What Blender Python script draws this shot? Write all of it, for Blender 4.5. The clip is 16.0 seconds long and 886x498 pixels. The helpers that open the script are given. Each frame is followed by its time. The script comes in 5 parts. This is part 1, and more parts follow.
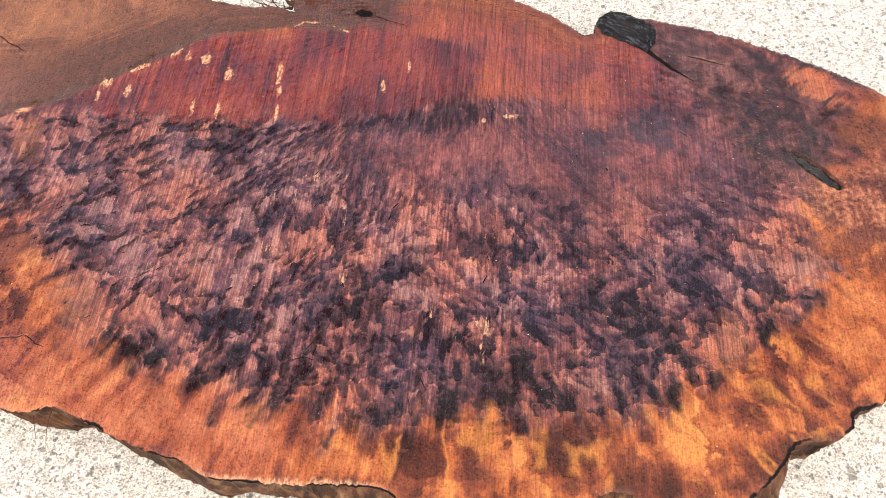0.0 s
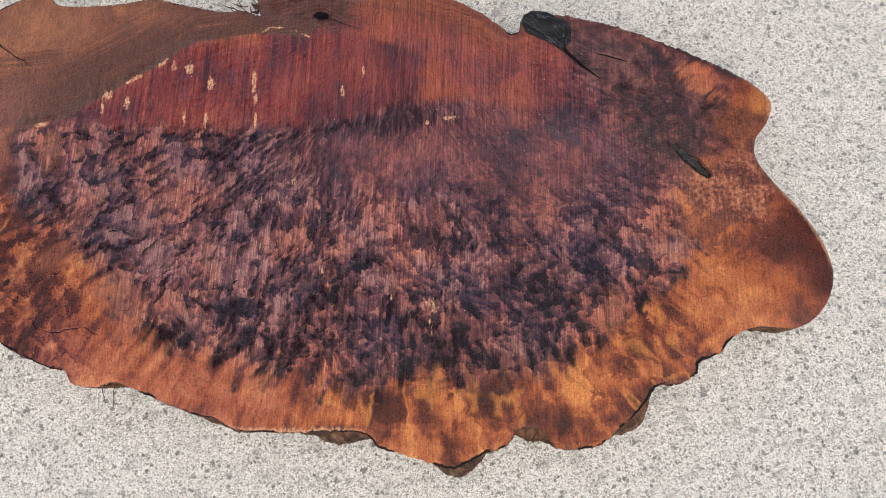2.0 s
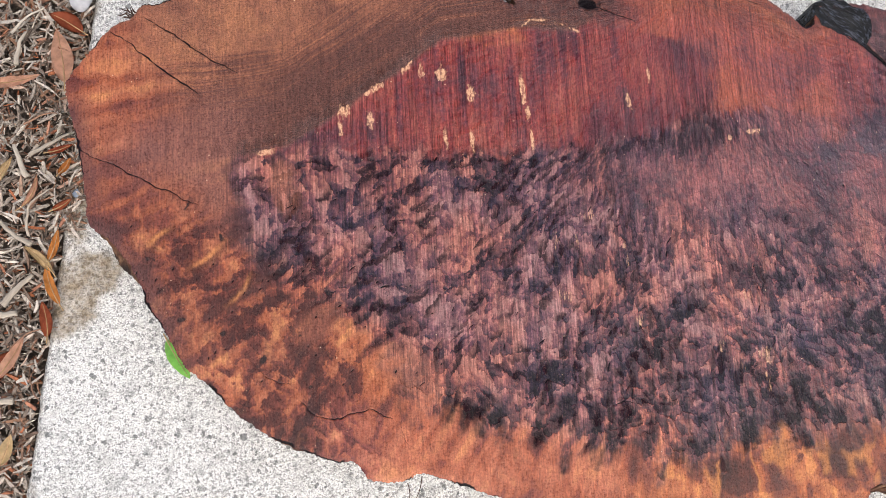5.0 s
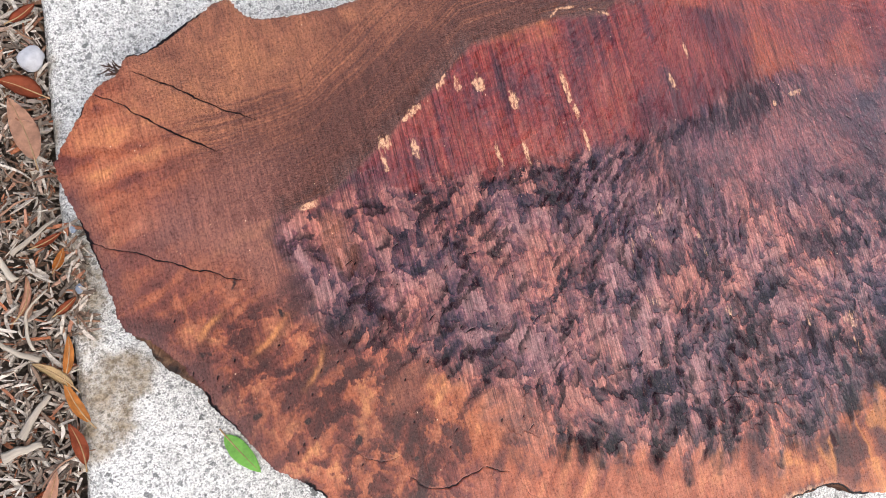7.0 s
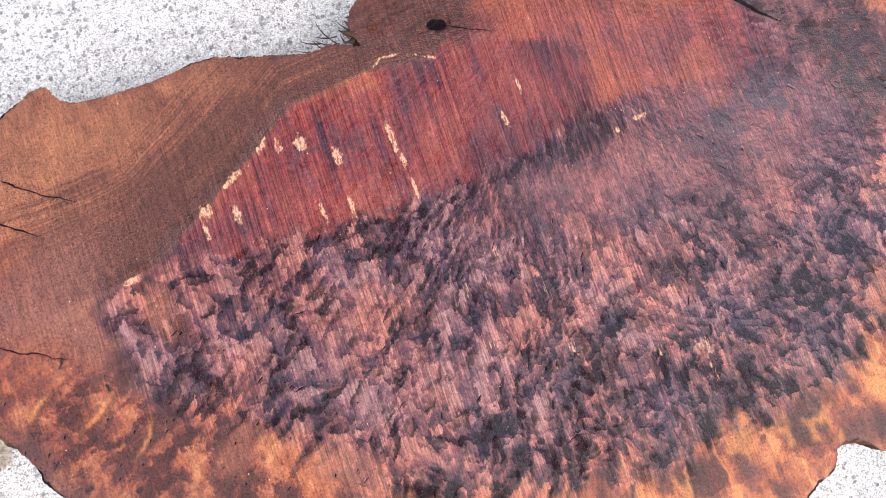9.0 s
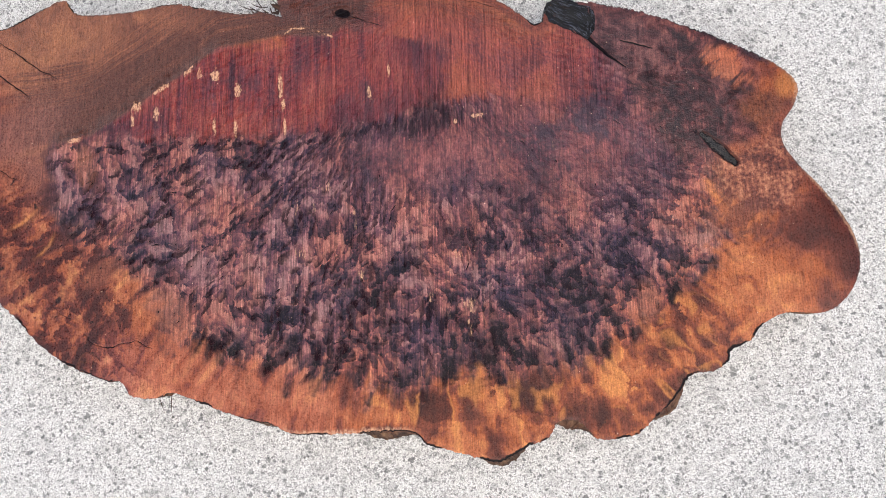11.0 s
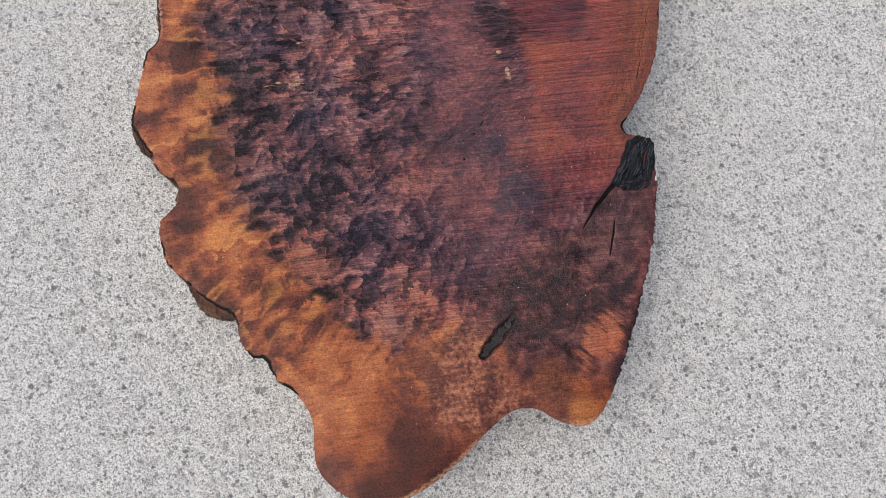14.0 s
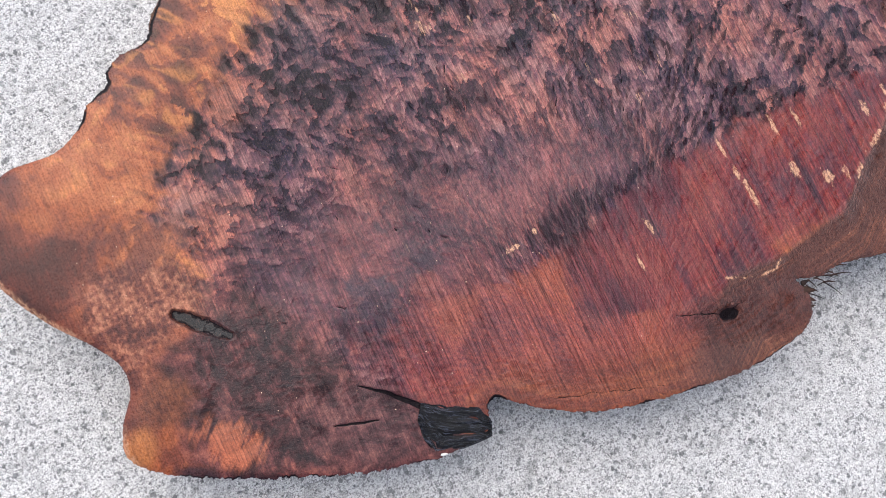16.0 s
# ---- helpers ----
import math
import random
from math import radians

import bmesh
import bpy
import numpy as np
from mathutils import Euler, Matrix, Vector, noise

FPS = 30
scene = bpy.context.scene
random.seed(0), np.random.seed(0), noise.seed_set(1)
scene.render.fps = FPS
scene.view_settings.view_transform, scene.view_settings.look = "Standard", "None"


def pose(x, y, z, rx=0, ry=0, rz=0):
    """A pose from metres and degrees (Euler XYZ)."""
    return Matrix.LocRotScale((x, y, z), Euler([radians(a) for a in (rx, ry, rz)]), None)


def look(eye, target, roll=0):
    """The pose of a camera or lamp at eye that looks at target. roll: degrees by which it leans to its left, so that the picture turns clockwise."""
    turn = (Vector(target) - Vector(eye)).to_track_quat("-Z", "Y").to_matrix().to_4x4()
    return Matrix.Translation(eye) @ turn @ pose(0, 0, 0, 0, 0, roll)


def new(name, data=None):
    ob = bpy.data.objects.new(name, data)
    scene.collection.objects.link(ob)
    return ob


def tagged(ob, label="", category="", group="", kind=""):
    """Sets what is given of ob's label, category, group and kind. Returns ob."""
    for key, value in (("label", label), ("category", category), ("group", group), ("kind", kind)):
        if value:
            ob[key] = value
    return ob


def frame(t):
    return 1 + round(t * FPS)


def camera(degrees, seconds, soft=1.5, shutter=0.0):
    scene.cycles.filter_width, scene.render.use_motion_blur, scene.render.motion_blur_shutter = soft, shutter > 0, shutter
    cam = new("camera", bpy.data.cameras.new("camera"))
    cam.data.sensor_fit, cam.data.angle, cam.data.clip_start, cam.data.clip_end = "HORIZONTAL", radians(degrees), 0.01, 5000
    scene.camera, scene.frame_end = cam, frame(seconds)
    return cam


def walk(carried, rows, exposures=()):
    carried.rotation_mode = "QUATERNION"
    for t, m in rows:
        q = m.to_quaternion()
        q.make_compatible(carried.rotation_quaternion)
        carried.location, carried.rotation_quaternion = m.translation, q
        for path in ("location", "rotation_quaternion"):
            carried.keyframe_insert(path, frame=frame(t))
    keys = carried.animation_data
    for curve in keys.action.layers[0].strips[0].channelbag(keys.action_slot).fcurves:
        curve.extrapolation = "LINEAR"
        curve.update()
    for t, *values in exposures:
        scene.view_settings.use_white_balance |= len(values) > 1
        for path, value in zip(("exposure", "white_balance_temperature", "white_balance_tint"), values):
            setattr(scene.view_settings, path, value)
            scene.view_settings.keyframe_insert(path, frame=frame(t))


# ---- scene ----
cam = camera(57.9, 16.0, soft=0.6)
PATH = [
    (0, (0.147, 0.099, 1.108), (0.028, 1.137, -0.598), -4.4),
    (0.5, (0.19, 0.104, 1.266), (0.097, 0.994, -0.523), -4.3),
    (1, (0.205, 0.063, 1.474), (0.162, 0.857, -0.361), -2.5),
    (1.5, (0.181, 0.061, 1.59), (0.156, 0.765, -0.282), -2.8),
    (2, (0.209, 0.244, 1.527), (0.143, 0.836, -0.382), -6.9),
    (2.5, (0.251, 0.358, 1.505), (0.12, 0.869, -0.424), -14.0),
    (3, (0.229, 0.392, 1.531), (0.056, 0.85, -0.408), -19.6),
    (3.5, (0.15, 0.389, 1.561), (-0.012, 0.824, -0.384), -20.1),
    (4, (-0.012, 0.44, 1.536), (-0.069, 0.862, -0.418), -9.1),
    (4.5, (-0.272, 0.524, 1.404), (-0.188, 0.889, -0.56), 9.9),
    (5, (-0.507, 0.575, 1.352), (-0.27, 0.894, -0.608), 32.5),
    (5.2, (-0.594, 0.59, 1.355), (-0.307, 0.894, -0.601), 38.9),
    (7.3, (-0.75, 0.775, 1.195), (-0.225, 0.912, -0.73), 58.4),
    (7.5, (-0.718, 0.792, 1.205), (-0.205, 0.915, -0.725), 58.7),
    (8, (-0.619, 0.811, 1.238), (-0.156, 0.929, -0.703), 56.0),
    (8.5, (-0.525, 0.802, 1.268), (-0.112, 0.927, -0.685), 53.0),
    (9, (-0.407, 0.748, 1.296), (-0.046, 0.907, -0.664), 46.8),
    (9.2, (-0.355, 0.725, 1.318), (-0.022, 0.895, -0.646), 44.0),
    (11.3, (0.251, 0.354, 1.625), (0.106, 0.769, -0.326), -17.4),
    (11.5, (0.31, 0.335, 1.633), (0.141, 0.763, -0.314), -16.0),
    (12, (0.474, 0.25, 1.681), (0.265, 0.694, -0.257), -9.5),
    (12.5, (0.633, 0.331, 1.685), (0.384, 0.763, -0.252), -2.8),
    (13, (0.783, 0.534, 1.557), (0.498, 0.913, -0.386), 6.0),
    (13.5, (0.778, 0.591, 1.516), (0.454, 0.882, -0.436), 13.2),
    (14, (0.729, 0.671, 1.438), (0.337, 0.829, -0.517), 13.1),
    (14.5, (0.746, 0.816, 1.405), (0.329, 0.815, -0.551), 12.6),
    (15, (0.724, 0.983, 1.36), (0.305, 0.848, -0.591), 16.5),
    (15.5, (0.626, 0.983, 1.344), (0.222, 0.819, -0.608), 29.5),
    (16, (0.478, 1.007, 1.293), (0.124, 0.816, -0.666), 35.4),
]
EXPOSURES = [(0, 1.06, 7700, 12), (0.7, 0.72, 7250, 11), (1.5, 0.34, 7050, 10), (3.5, 0.52, 6800, 10), (5, 0.72, 6650, 10), (7.5, 0.88, 6450, 11), (9.2, 1.06, 6400, 13), (11.5, 0.42, 6650, 10), (12.5, 0.18, 6750, 10), (14, 0.10, 6550, 10), (15, 0.19, 6450, 10), (16, 0.58, 6250, 12)]
walk(cam, [(t, look(eye, target, roll)) for t, eye, target, roll in PATH], EXPOSURES)

# ---- sky, sun and exposure ----
SUN_ELEVATION, SUN_AZIMUTH = radians(66), radians(168)   # clockwise from +y
world = bpy.data.worlds.new("world")
scene.world = world
world.use_nodes = True
sky = world.node_tree.nodes.new("ShaderNodeTexSky")
sky.sky_type, sky.sun_disc = "NISHITA", False
sky.sun_elevation, sky.sun_rotation = SUN_ELEVATION, SUN_AZIMUTH
sky.air_density, sky.dust_density, sky.ozone_density = 1.0, 4.0, 1.0
background = world.node_tree.nodes["Background"]
background.inputs["Strength"].default_value = 0.110
world.node_tree.links.new(sky.outputs[0], background.inputs["Color"])
sun = new("sun", bpy.data.lights.new("sun", "SUN"))
sun.data.energy, sun.data.angle, sun.data.color = 1.85, radians(80), (1.0, 0.975, 0.945)
TO_SUN = Vector((math.sin(SUN_AZIMUTH) * math.cos(SUN_ELEVATION), math.cos(SUN_AZIMUTH) * math.cos(SUN_ELEVATION), math.sin(SUN_ELEVATION)))
sun.matrix_world = look(TO_SUN * 20, (0, 0, 0))


# ---- numpy noise ----
def lattice(ix, iy, seed):
    h = (ix * 374761393 + iy * 668265263 + seed * 1274126177) & 0xFFFFFFFF
    h = ((h ^ (h >> 13)) * 1274126177) & 0xFFFFFFFF
    return ((h ^ (h >> 16)) & 0xFFFF) / 65535.0 * 2 * math.pi


def grain(x, y, seed=0):
    """Gradient noise, about -1 to 1."""
    x0, y0 = np.floor(x).astype(np.int64), np.floor(y).astype(np.int64)
    fx, fy = x - x0, y - y0
    u, v = fx * fx * fx * (fx * (fx * 6 - 15) + 10), fy * fy * fy * (fy * (fy * 6 - 15) + 10)
    total = 0.0
    for dx in (0, 1):
        for dy in (0, 1):
            a = lattice(x0 + dx, y0 + dy, seed)
            dot = np.cos(a) * (fx - dx) + np.sin(a) * (fy - dy)
            total = total + dot * (u if dx else 1 - u) * (v if dy else 1 - v)
    return total * 1.5


def fbm(x, y, seed=0, octaves=4, gain=0.5):
    total, amp, size = 0.0, 1.0, 0.0
    for k in range(octaves):
        total, size = total + amp * grain(x * 2 ** k, y * 2 ** k, seed + 17 * k), size + amp
        amp *= gain
    return total / size * 1.4


def smooth(a, b, v):
    t = np.clip((v - a) / (b - a), 0, 1)
    return t * t * (3 - 2 * t)


def blob(x, y, cx, cy, rx, ry=None, turn=0.0):
    ry = ry or rx
    c, s = math.cos(radians(turn)), math.sin(radians(turn))
    dx, dy = x - cx, y - cy
    return np.exp(-(((dx * c + dy * s) / rx) ** 2 + ((-dx * s + dy * c) / ry) ** 2))


# ---- materials ----
def material(name):
    m = bpy.data.materials.new(name)
    m.use_nodes = True
    return m, m.node_tree.nodes, m.node_tree.links, m.node_tree.nodes["Principled BSDF"]


class Nodes:
    """Short hand for a material's node tree."""

    def __init__(self, name, rough=0.6, spec=0.5):
        self.m, self.n, self.l, self.out = material(name)
        self.out.inputs["Roughness"].default_value = rough
        self.out.inputs["Specular IOR Level"].default_value = spec

    def put(self, socket, value):
        if isinstance(value, bpy.types.NodeSocket):
            self.l.new(value, socket)
        else:
            socket.default_value = value

    def coords(self, scale=(1, 1, 1), turn=0.0, kind="Object"):
        c, m = self.n.new("ShaderNodeTexCoord"), self.n.new("ShaderNodeMapping")
        m.inputs["Scale"].default_value, m.inputs["Rotation"].default_value = scale, (0, 0, radians(turn))
        self.l.new(c.outputs[kind], m.inputs["Vector"])
        if turn:                                               # turn first, then stretch
            r = self.n.new("ShaderNodeMapping")
            r.inputs["Rotation"].default_value, m.inputs["Rotation"].default_value = (0, 0, radians(turn)), (0, 0, 0)
            self.l.new(c.outputs[kind], r.inputs["Vector"])
            self.l.new(r.outputs[0], m.inputs["Vector"])
        return m.outputs[0]

    def noise(self, vector, scale, detail=4, rough=0.55, warp=0.0):
        t = self.n.new("ShaderNodeTexNoise")
        self.l.new(vector, t.inputs["Vector"])
        t.inputs["Scale"].default_value, t.inputs["Detail"].default_value = scale, detail
        t.inputs["Roughness"].default_value, t.inputs["Distortion"].default_value = rough, warp
        return t.outputs["Fac"]

    def cells(self, vector, scale, output="Distance", feature="F1"):
        t = self.n.new("ShaderNodeTexVoronoi")
        t.feature = feature
        self.l.new(vector, t.inputs["Vector"])
        t.inputs["Scale"].default_value = scale
        return t.outputs[output]

    def ramp(self, value, *stops):
        r = self.n.new("ShaderNodeValToRGB")
        while len(r.color_ramp.elements) < len(stops):
            r.color_ramp.elements.new(0.5)
        for e, (p, c) in zip(r.color_ramp.elements, stops):
            e.position, e.color = p, (*c, 1) if isinstance(c, tuple) else (c, c, c, 1)
        self.l.new(value, r.inputs["Fac"])
        return r.outputs["Color"]

    def mix(self, fac, a, b, blend="MIX"):
        x = self.n.new("ShaderNodeMix")
        x.data_type, x.blend_type = "RGBA", blend
        self.put(x.inputs["Factor"], fac)
        for socket, v in ((x.inputs["A"], a), (x.inputs["B"], b)):
            self.put(socket, (*v, 1) if isinstance(v, tuple) else v)
        return x.outputs["Result"]

    def maths(self, op, a, b=0.0, c=None, clamp=False):
        x = self.n.new("ShaderNodeMath")
        x.operation, x.use_clamp = op, clamp
        self.put(x.inputs[0], a), self.put(x.inputs[1], b)
        if c is not None:
            self.put(x.inputs[2], c)
        return x.outputs[0]

    def masks(self, attribute):
        a, s = self.n.new("ShaderNodeAttribute"), self.n.new("ShaderNodeSeparateColor")
        a.attribute_name = attribute
        self.l.new(a.outputs["Color"], s.inputs[0])
        return s.outputs[0], s.outputs[1], s.outputs[2], a.outputs["Alpha"]

    def random(self):
        return self.n.new("ShaderNodeObjectInfo").outputs["Random"]

    def island(self):
        return self.n.new("ShaderNodeNewGeometry").outputs["Random Per Island"]

    def bump(self, height, distance, strength=1.0):
        b = self.n.new("ShaderNodeBump")
        b.inputs["Distance"].default_value, b.inputs["Strength"].default_value = distance, strength
        self.l.new(height, b.inputs["Height"])
        self.l.new(b.outputs[0], self.out.inputs["Normal"])

    def colour(self, value):
        self.put(self.out.inputs["Base Color"], (*value, 1) if isinstance(value, tuple) else value)
        return self


def burl_wood():
    """Oiled burl: its own colour from the figure of the wood, with saw strokes, fibre, pores, cream flecks and char."""
    k = Nodes("oiled_burl_wood", 0.34, 0.4)
    tint = k.n.new("ShaderNodeAttribute")
    tint.attribute_name = "tint"
    figure, rugged, oil, _ = k.masks("wood_a")
    coarse, fleck, char, sawn = k.masks("wood_b")
    p = k.coords()
    line = k.noise(k.coords((1, 0.012, 1), 2), 470, 2, 0.7, 0.0)       # one stroke of the saw
    fibre = k.noise(k.coords((1, 0.10, 1)), 480, 3, 0.65)
    speck = k.noise(p, 330, 4, 0.7)
    cloud = k.noise(p, 14, 6, 0.62, 0.5)
    pore = k.cells(p, 420, "Distance")
    micro = k.noise(k.coords((1, 0.55, 1)), 640, 2, 0.7)
    colour = tint.outputs["Color"]
    # fibre and pores darken or lift the colour a little
    colour = k.mix(1.0, colour, k.ramp(fibre, (0.30, (1.22, 1.20, 1.18)), (0.50, (1.0, 1.0, 1.0)), (0.72, (0.66, 0.64, 0.66))), "MULTIPLY")
    colour = k.mix(1.0, colour, k.ramp(speck, (0.30, (0.62, 0.60, 0.62)), (0.50, (1.0, 1.0, 1.0)), (0.70, (1.40, 1.35, 1.30))), "MULTIPLY")
    colour = k.mix(k.maths("MULTIPLY", coarse, k.ramp(pore, (0.12, 1.0), (0.42, 0.0))), colour, k.mix(1.0, colour, (0.38, 0.32, 0.34), "MULTIPLY"))
    colour = k.mix(k.maths("MULTIPLY", k.ramp(micro, (0.56, 0.0), (0.70, 1.0)), 0.16), colour, k.mix(0.6, colour, (0.60, 0.30, 0.22)))
    drag = k.noise(k.coords((1, 0.035, 1), 2), 330, 3, 0.7)
    colour = k.mix(k.maths("MULTIPLY_ADD", rugged, 0.7, 0.3), colour, k.mix(1.0, colour, k.ramp(drag, (0.32, (1.60, 1.56, 1.54)), (0.48, (1.0, 1.0, 1.0)), (0.66, (0.45, 0.43, 0.47))), "MULTIPLY"))
    # strokes of the saw, cut dark into the face
    stroke = k.maths("MULTIPLY", k.ramp(line, (0.54, 0.0), (0.63, 1.0)), sawn)
    stroke = k.maths("MULTIPLY", stroke, k.maths("MULTIPLY_ADD", cloud, 1.3, 0.15), clamp=True)
    colour = k.mix(k.maths("MULTIPLY", stroke, 0.75), colour, k.mix(1.0, colour, (0.22, 0.20, 0.25), "MULTIPLY"))
    pale = k.maths("MULTIPLY", k.ramp(line, (0.36, 1.0), (0.45, 0.0)), sawn)
    colour = k.mix(k.maths("MULTIPLY", pale, 0.30), colour, k.mix(1.0, colour, (1.6, 1.5, 1.45), "MULTIPLY"))
    # small pale glints put into the colour as dots, then cream flecks
    glint = k.maths("MULTIPLY", k.ramp(k.cells(p, 62), (0.040, 1.0), (0.065, 0.0)), k.ramp(k.noise(p, 22, 2), (0.54, 0.0), (0.62, 1.0)))
    colour = k.mix(glint, colour, (0.62, 0.42, 0.28))
    chips = k.noise(k.coords((1, 0.45, 1)), 300, 3, 0.7)
    colour = k.mix(k.maths("MULTIPLY", fleck, k.ramp(chips, (0.42, 0.15), (0.54, 1.0))), colour, k.mix(speck, (0.36, 0.15, 0.08), (0.72, 0.45, 0.27)))
    burnt = k.ramp(k.maths("MULTIPLY_ADD", k.maths("SUBTRACT", speck, 0.5), 0.35, char), (0.66, 0.0), (0.84, 1.0))
    colour = k.mix(burnt, colour, (0.006, 0.004, 0.005))
    k.colour(colour)
    lean = k.n.new("ShaderNodeLayerWeight")                    # the oil's gloss grows as it is seen aslant
    lean.inputs["Blend"].default_value = 0.5
    sheen = k.maths("MULTIPLY", oil, k.maths("MULTIPLY_ADD", cloud, 0.8, 0.6))
    sheen = k.maths("MULTIPLY", sheen, k.maths("MULTIPLY_ADD", lean.outputs["Facing"], 5.0, 0.75))
    sheen = k.maths("MULTIPLY", sheen, k.maths("MULTIPLY_ADD", burnt, -0.7, 1.0))
    k.put(k.out.inputs["Specular IOR Level"], sheen)
    k.put(k.out.inputs["Roughness"], k.maths("MULTIPLY_ADD", rugged, 0.10, k.maths("MULTIPLY_ADD", speck, 0.22, 0.18)))
    chip = k.maths("MULTIPLY", k.noise(k.coords((1, 0.6, 1)), 170, 2, 0.6, 0.0), rugged)      # torn, uneven figure
    grit = k.maths("MULTIPLY_ADD", k.maths("MULTIPLY", pore, coarse), 0.42, k.maths("MULTIPLY", speck, 0.06))
    relief = k.maths("SUBTRACT", k.maths("MULTIPLY_ADD", chip, 0.40, grit), k.maths("MULTIPLY", stroke, 0.16))
    relief = k.maths("MULTIPLY_ADD", k.maths("MULTIPLY", figure, rugged), -0.45, relief)
    k.bump(relief, 0.0030, 1.0)
    return k.m


def bark():
    k = Nodes("weathered_bark", 0.8, 0.3)
    p = k.coords((1, 1, 0.35))
    a, b = k.noise(p, 45, 6, 0.65, 0.4), k.noise(k.coords(), 9, 3)
    c = k.ramp(a, (0.34, (0.010, 0.005, 0.004)), (0.48, (0.055, 0.024, 0.013)), (0.66, (0.24, 0.135, 0.075)))
    k.colour(k.mix(k.ramp(b, (0.45, 0.0), (0.62, 0.8)), c, k.mix(a, (0.05, 0.015, 0.008), (0.17, 0.055, 0.022))))
    k.bump(a, 0.006)
    return k.m


def char_wood():
    k = Nodes("charred_wood", 0.26, 0.6)
    a = k.noise(k.coords((1, 0.13, 1), -56), 190, 6, 0.66)
    # the ramp's pale blue end puts the ridges' sheen into the colour
    k.colour(k.ramp(a, (0.38, (0.003, 0.003, 0.004)), (0.53, (0.012, 0.014, 0.021)), (0.66, (0.105, 0.118, 0.155))))
    k.bump(a, 0.016)
    return k.m


def concrete():
    """Weathered concrete: pale paste, dark and light sand grains, small dark pits, faint stains."""
    k = Nodes("weathered_concrete", 0.85, 0.25)
    p = k.coords()
    sand, coarse, tone, stain = k.noise(p, 380, 2, 0.7), k.noise(p, 150, 3, 0.6), k.noise(p, 2.6, 5, 0.6), k.noise(p, 34, 4, 0.6)
    pit, soil, _, _ = k.masks("ground_a")
    c = k.mix(tone, (0.61, 0.600, 0.568), (0.73, 0.720, 0.685))
    c = k.mix(k.ramp(coarse, (0.38, 0.80), (0.49, 0.0)), c, (0.27, 0.265, 0.252))
    c = k.mix(k.ramp(sand, (0.35, 0.70), (0.46, 0.0)), c, (0.19, 0.19, 0.185))
    c = k.mix(k.ramp(sand, (0.51, 0.0), (0.60, 0.90)), c, (0.88, 0.87, 0.84))
    c = k.mix(k.ramp(stain, (0.52, 0.0), (0.72, 0.40)), c, (0.26, 0.26, 0.245))
    for scale, low, amount in ((60, 0.40, 0.56), (104, 0.46, 0.62), (185, 0.48, 0.62)):
        shaken = k.n.new("ShaderNodeVectorMath")
        wob = k.n.new("ShaderNodeTexNoise")
        k.l.new(p, wob.inputs["Vector"])
        wob.inputs["Scale"].default_value, wob.inputs["Detail"].default_value = scale * 2.2, 3
        shaken.operation = "MULTIPLY_ADD"
        k.l.new(wob.outputs["Color"], shaken.inputs[0])
        shaken.inputs[1].default_value = (0.95 / scale,) * 3
        k.l.new(p, shaken.inputs[2])
        far, hue = k.cells(shaken.outputs[0], scale), k.cells(shaken.outputs[0], scale, "Color")
        pick = k.n.new("ShaderNodeSeparateColor")
        k.l.new(hue, pick.inputs[0])
        size = k.maths("MULTIPLY", k.ramp(pick.outputs[0], (0.30, 0.0), (1.0, 1.0)), low)
        spot = k.ramp(k.maths("SUBTRACT", size, far), (0.0, 0.0), (0.10, 1.0))
        c = k.mix(k.maths("MULTIPLY", spot, k.maths("MULTIPLY_ADD", pick.outputs[1], 0.5, amount - 0.25)), c, (0.125, 0.128, 0.124))
    c = k.mix(k.maths("MULTIPLY", pit, 0.48), c, (0.115, 0.117, 0.112))
    c = k.mix(k.maths("MULTIPLY", soil, k.ramp(stain, (0.30, 0.45), (0.62, 0.92))), c, k.mix(k.ramp(coarse, (0.4, 0.0), (0.6, 1.0)), (0.17, 0.125, 0.075), (0.34, 0.265, 0.175)))
    k.colour(c)
    k.bump(k.maths("ADD", sand, k.maths("MULTIPLY", coarse, 1.7)), 0.0036, 1.0)
    return k.m


def plain(name, low, high, scale=60, rough=0.7, stretch=(1, 1, 1), pick="object", bump=0.002, spec=0.3):
    """A natural surface between two colours, each piece with its own tone."""
    k = Nodes(name, rough, spec)
    n = k.noise(k.coords(stretch), scale, 5, 0.65)
    tone = k.island() if pick == "island" else k.random()
    c = k.mix(tone, low, high)
    c = k.mix(k.ramp(n, (0.3, 0.55), (0.6, 0.0)), c, tuple(0.35 * v for v in low))
    k.colour(c)
    k.bump(n, bump)
    return k.m


WOOD, BARK, CHAR, CONCRETE = burl_wood(), bark(), char_wood(), concrete()


def link(name, bm_or_mesh, mat, parent=None, label="", smooth_faces=True):
    me = bm_or_mesh
    if isinstance(me, bmesh.types.BMesh):
        me = bpy.data.meshes.new(name)
        bm_or_mesh.to_mesh(me)
        bm_or_mesh.free()
    if mat and not me.materials:
        me.materials.append(mat)
    if smooth_faces:
        me.polygons.foreach_set("use_smooth", np.ones(len(me.polygons), bool))
    ob = new(name, me)
    ob.parent = parent
    if label:
        ob["label"] = label
    return ob


def part(name, bm, mat, parent, label=""):
    """One mesh object under a thing or a part."""
    return link(name, bm, mat, parent, label)


def raw_mesh(name, verts, quads):
    me = bpy.data.meshes.new(name)
    me.vertices.add(len(verts))
    me.vertices.foreach_set("co", np.asarray(verts, np.float32).ravel())
    me.loops.add(quads.size)
    me.loops.foreach_set("vertex_index", quads.astype(np.int32).ravel())
    me.polygons.add(len(quads))
    me.polygons.foreach_set("loop_start", np.arange(0, quads.size, 4, dtype=np.int32))
    me.update(calc_edges=True)
    me.validate()
    return me


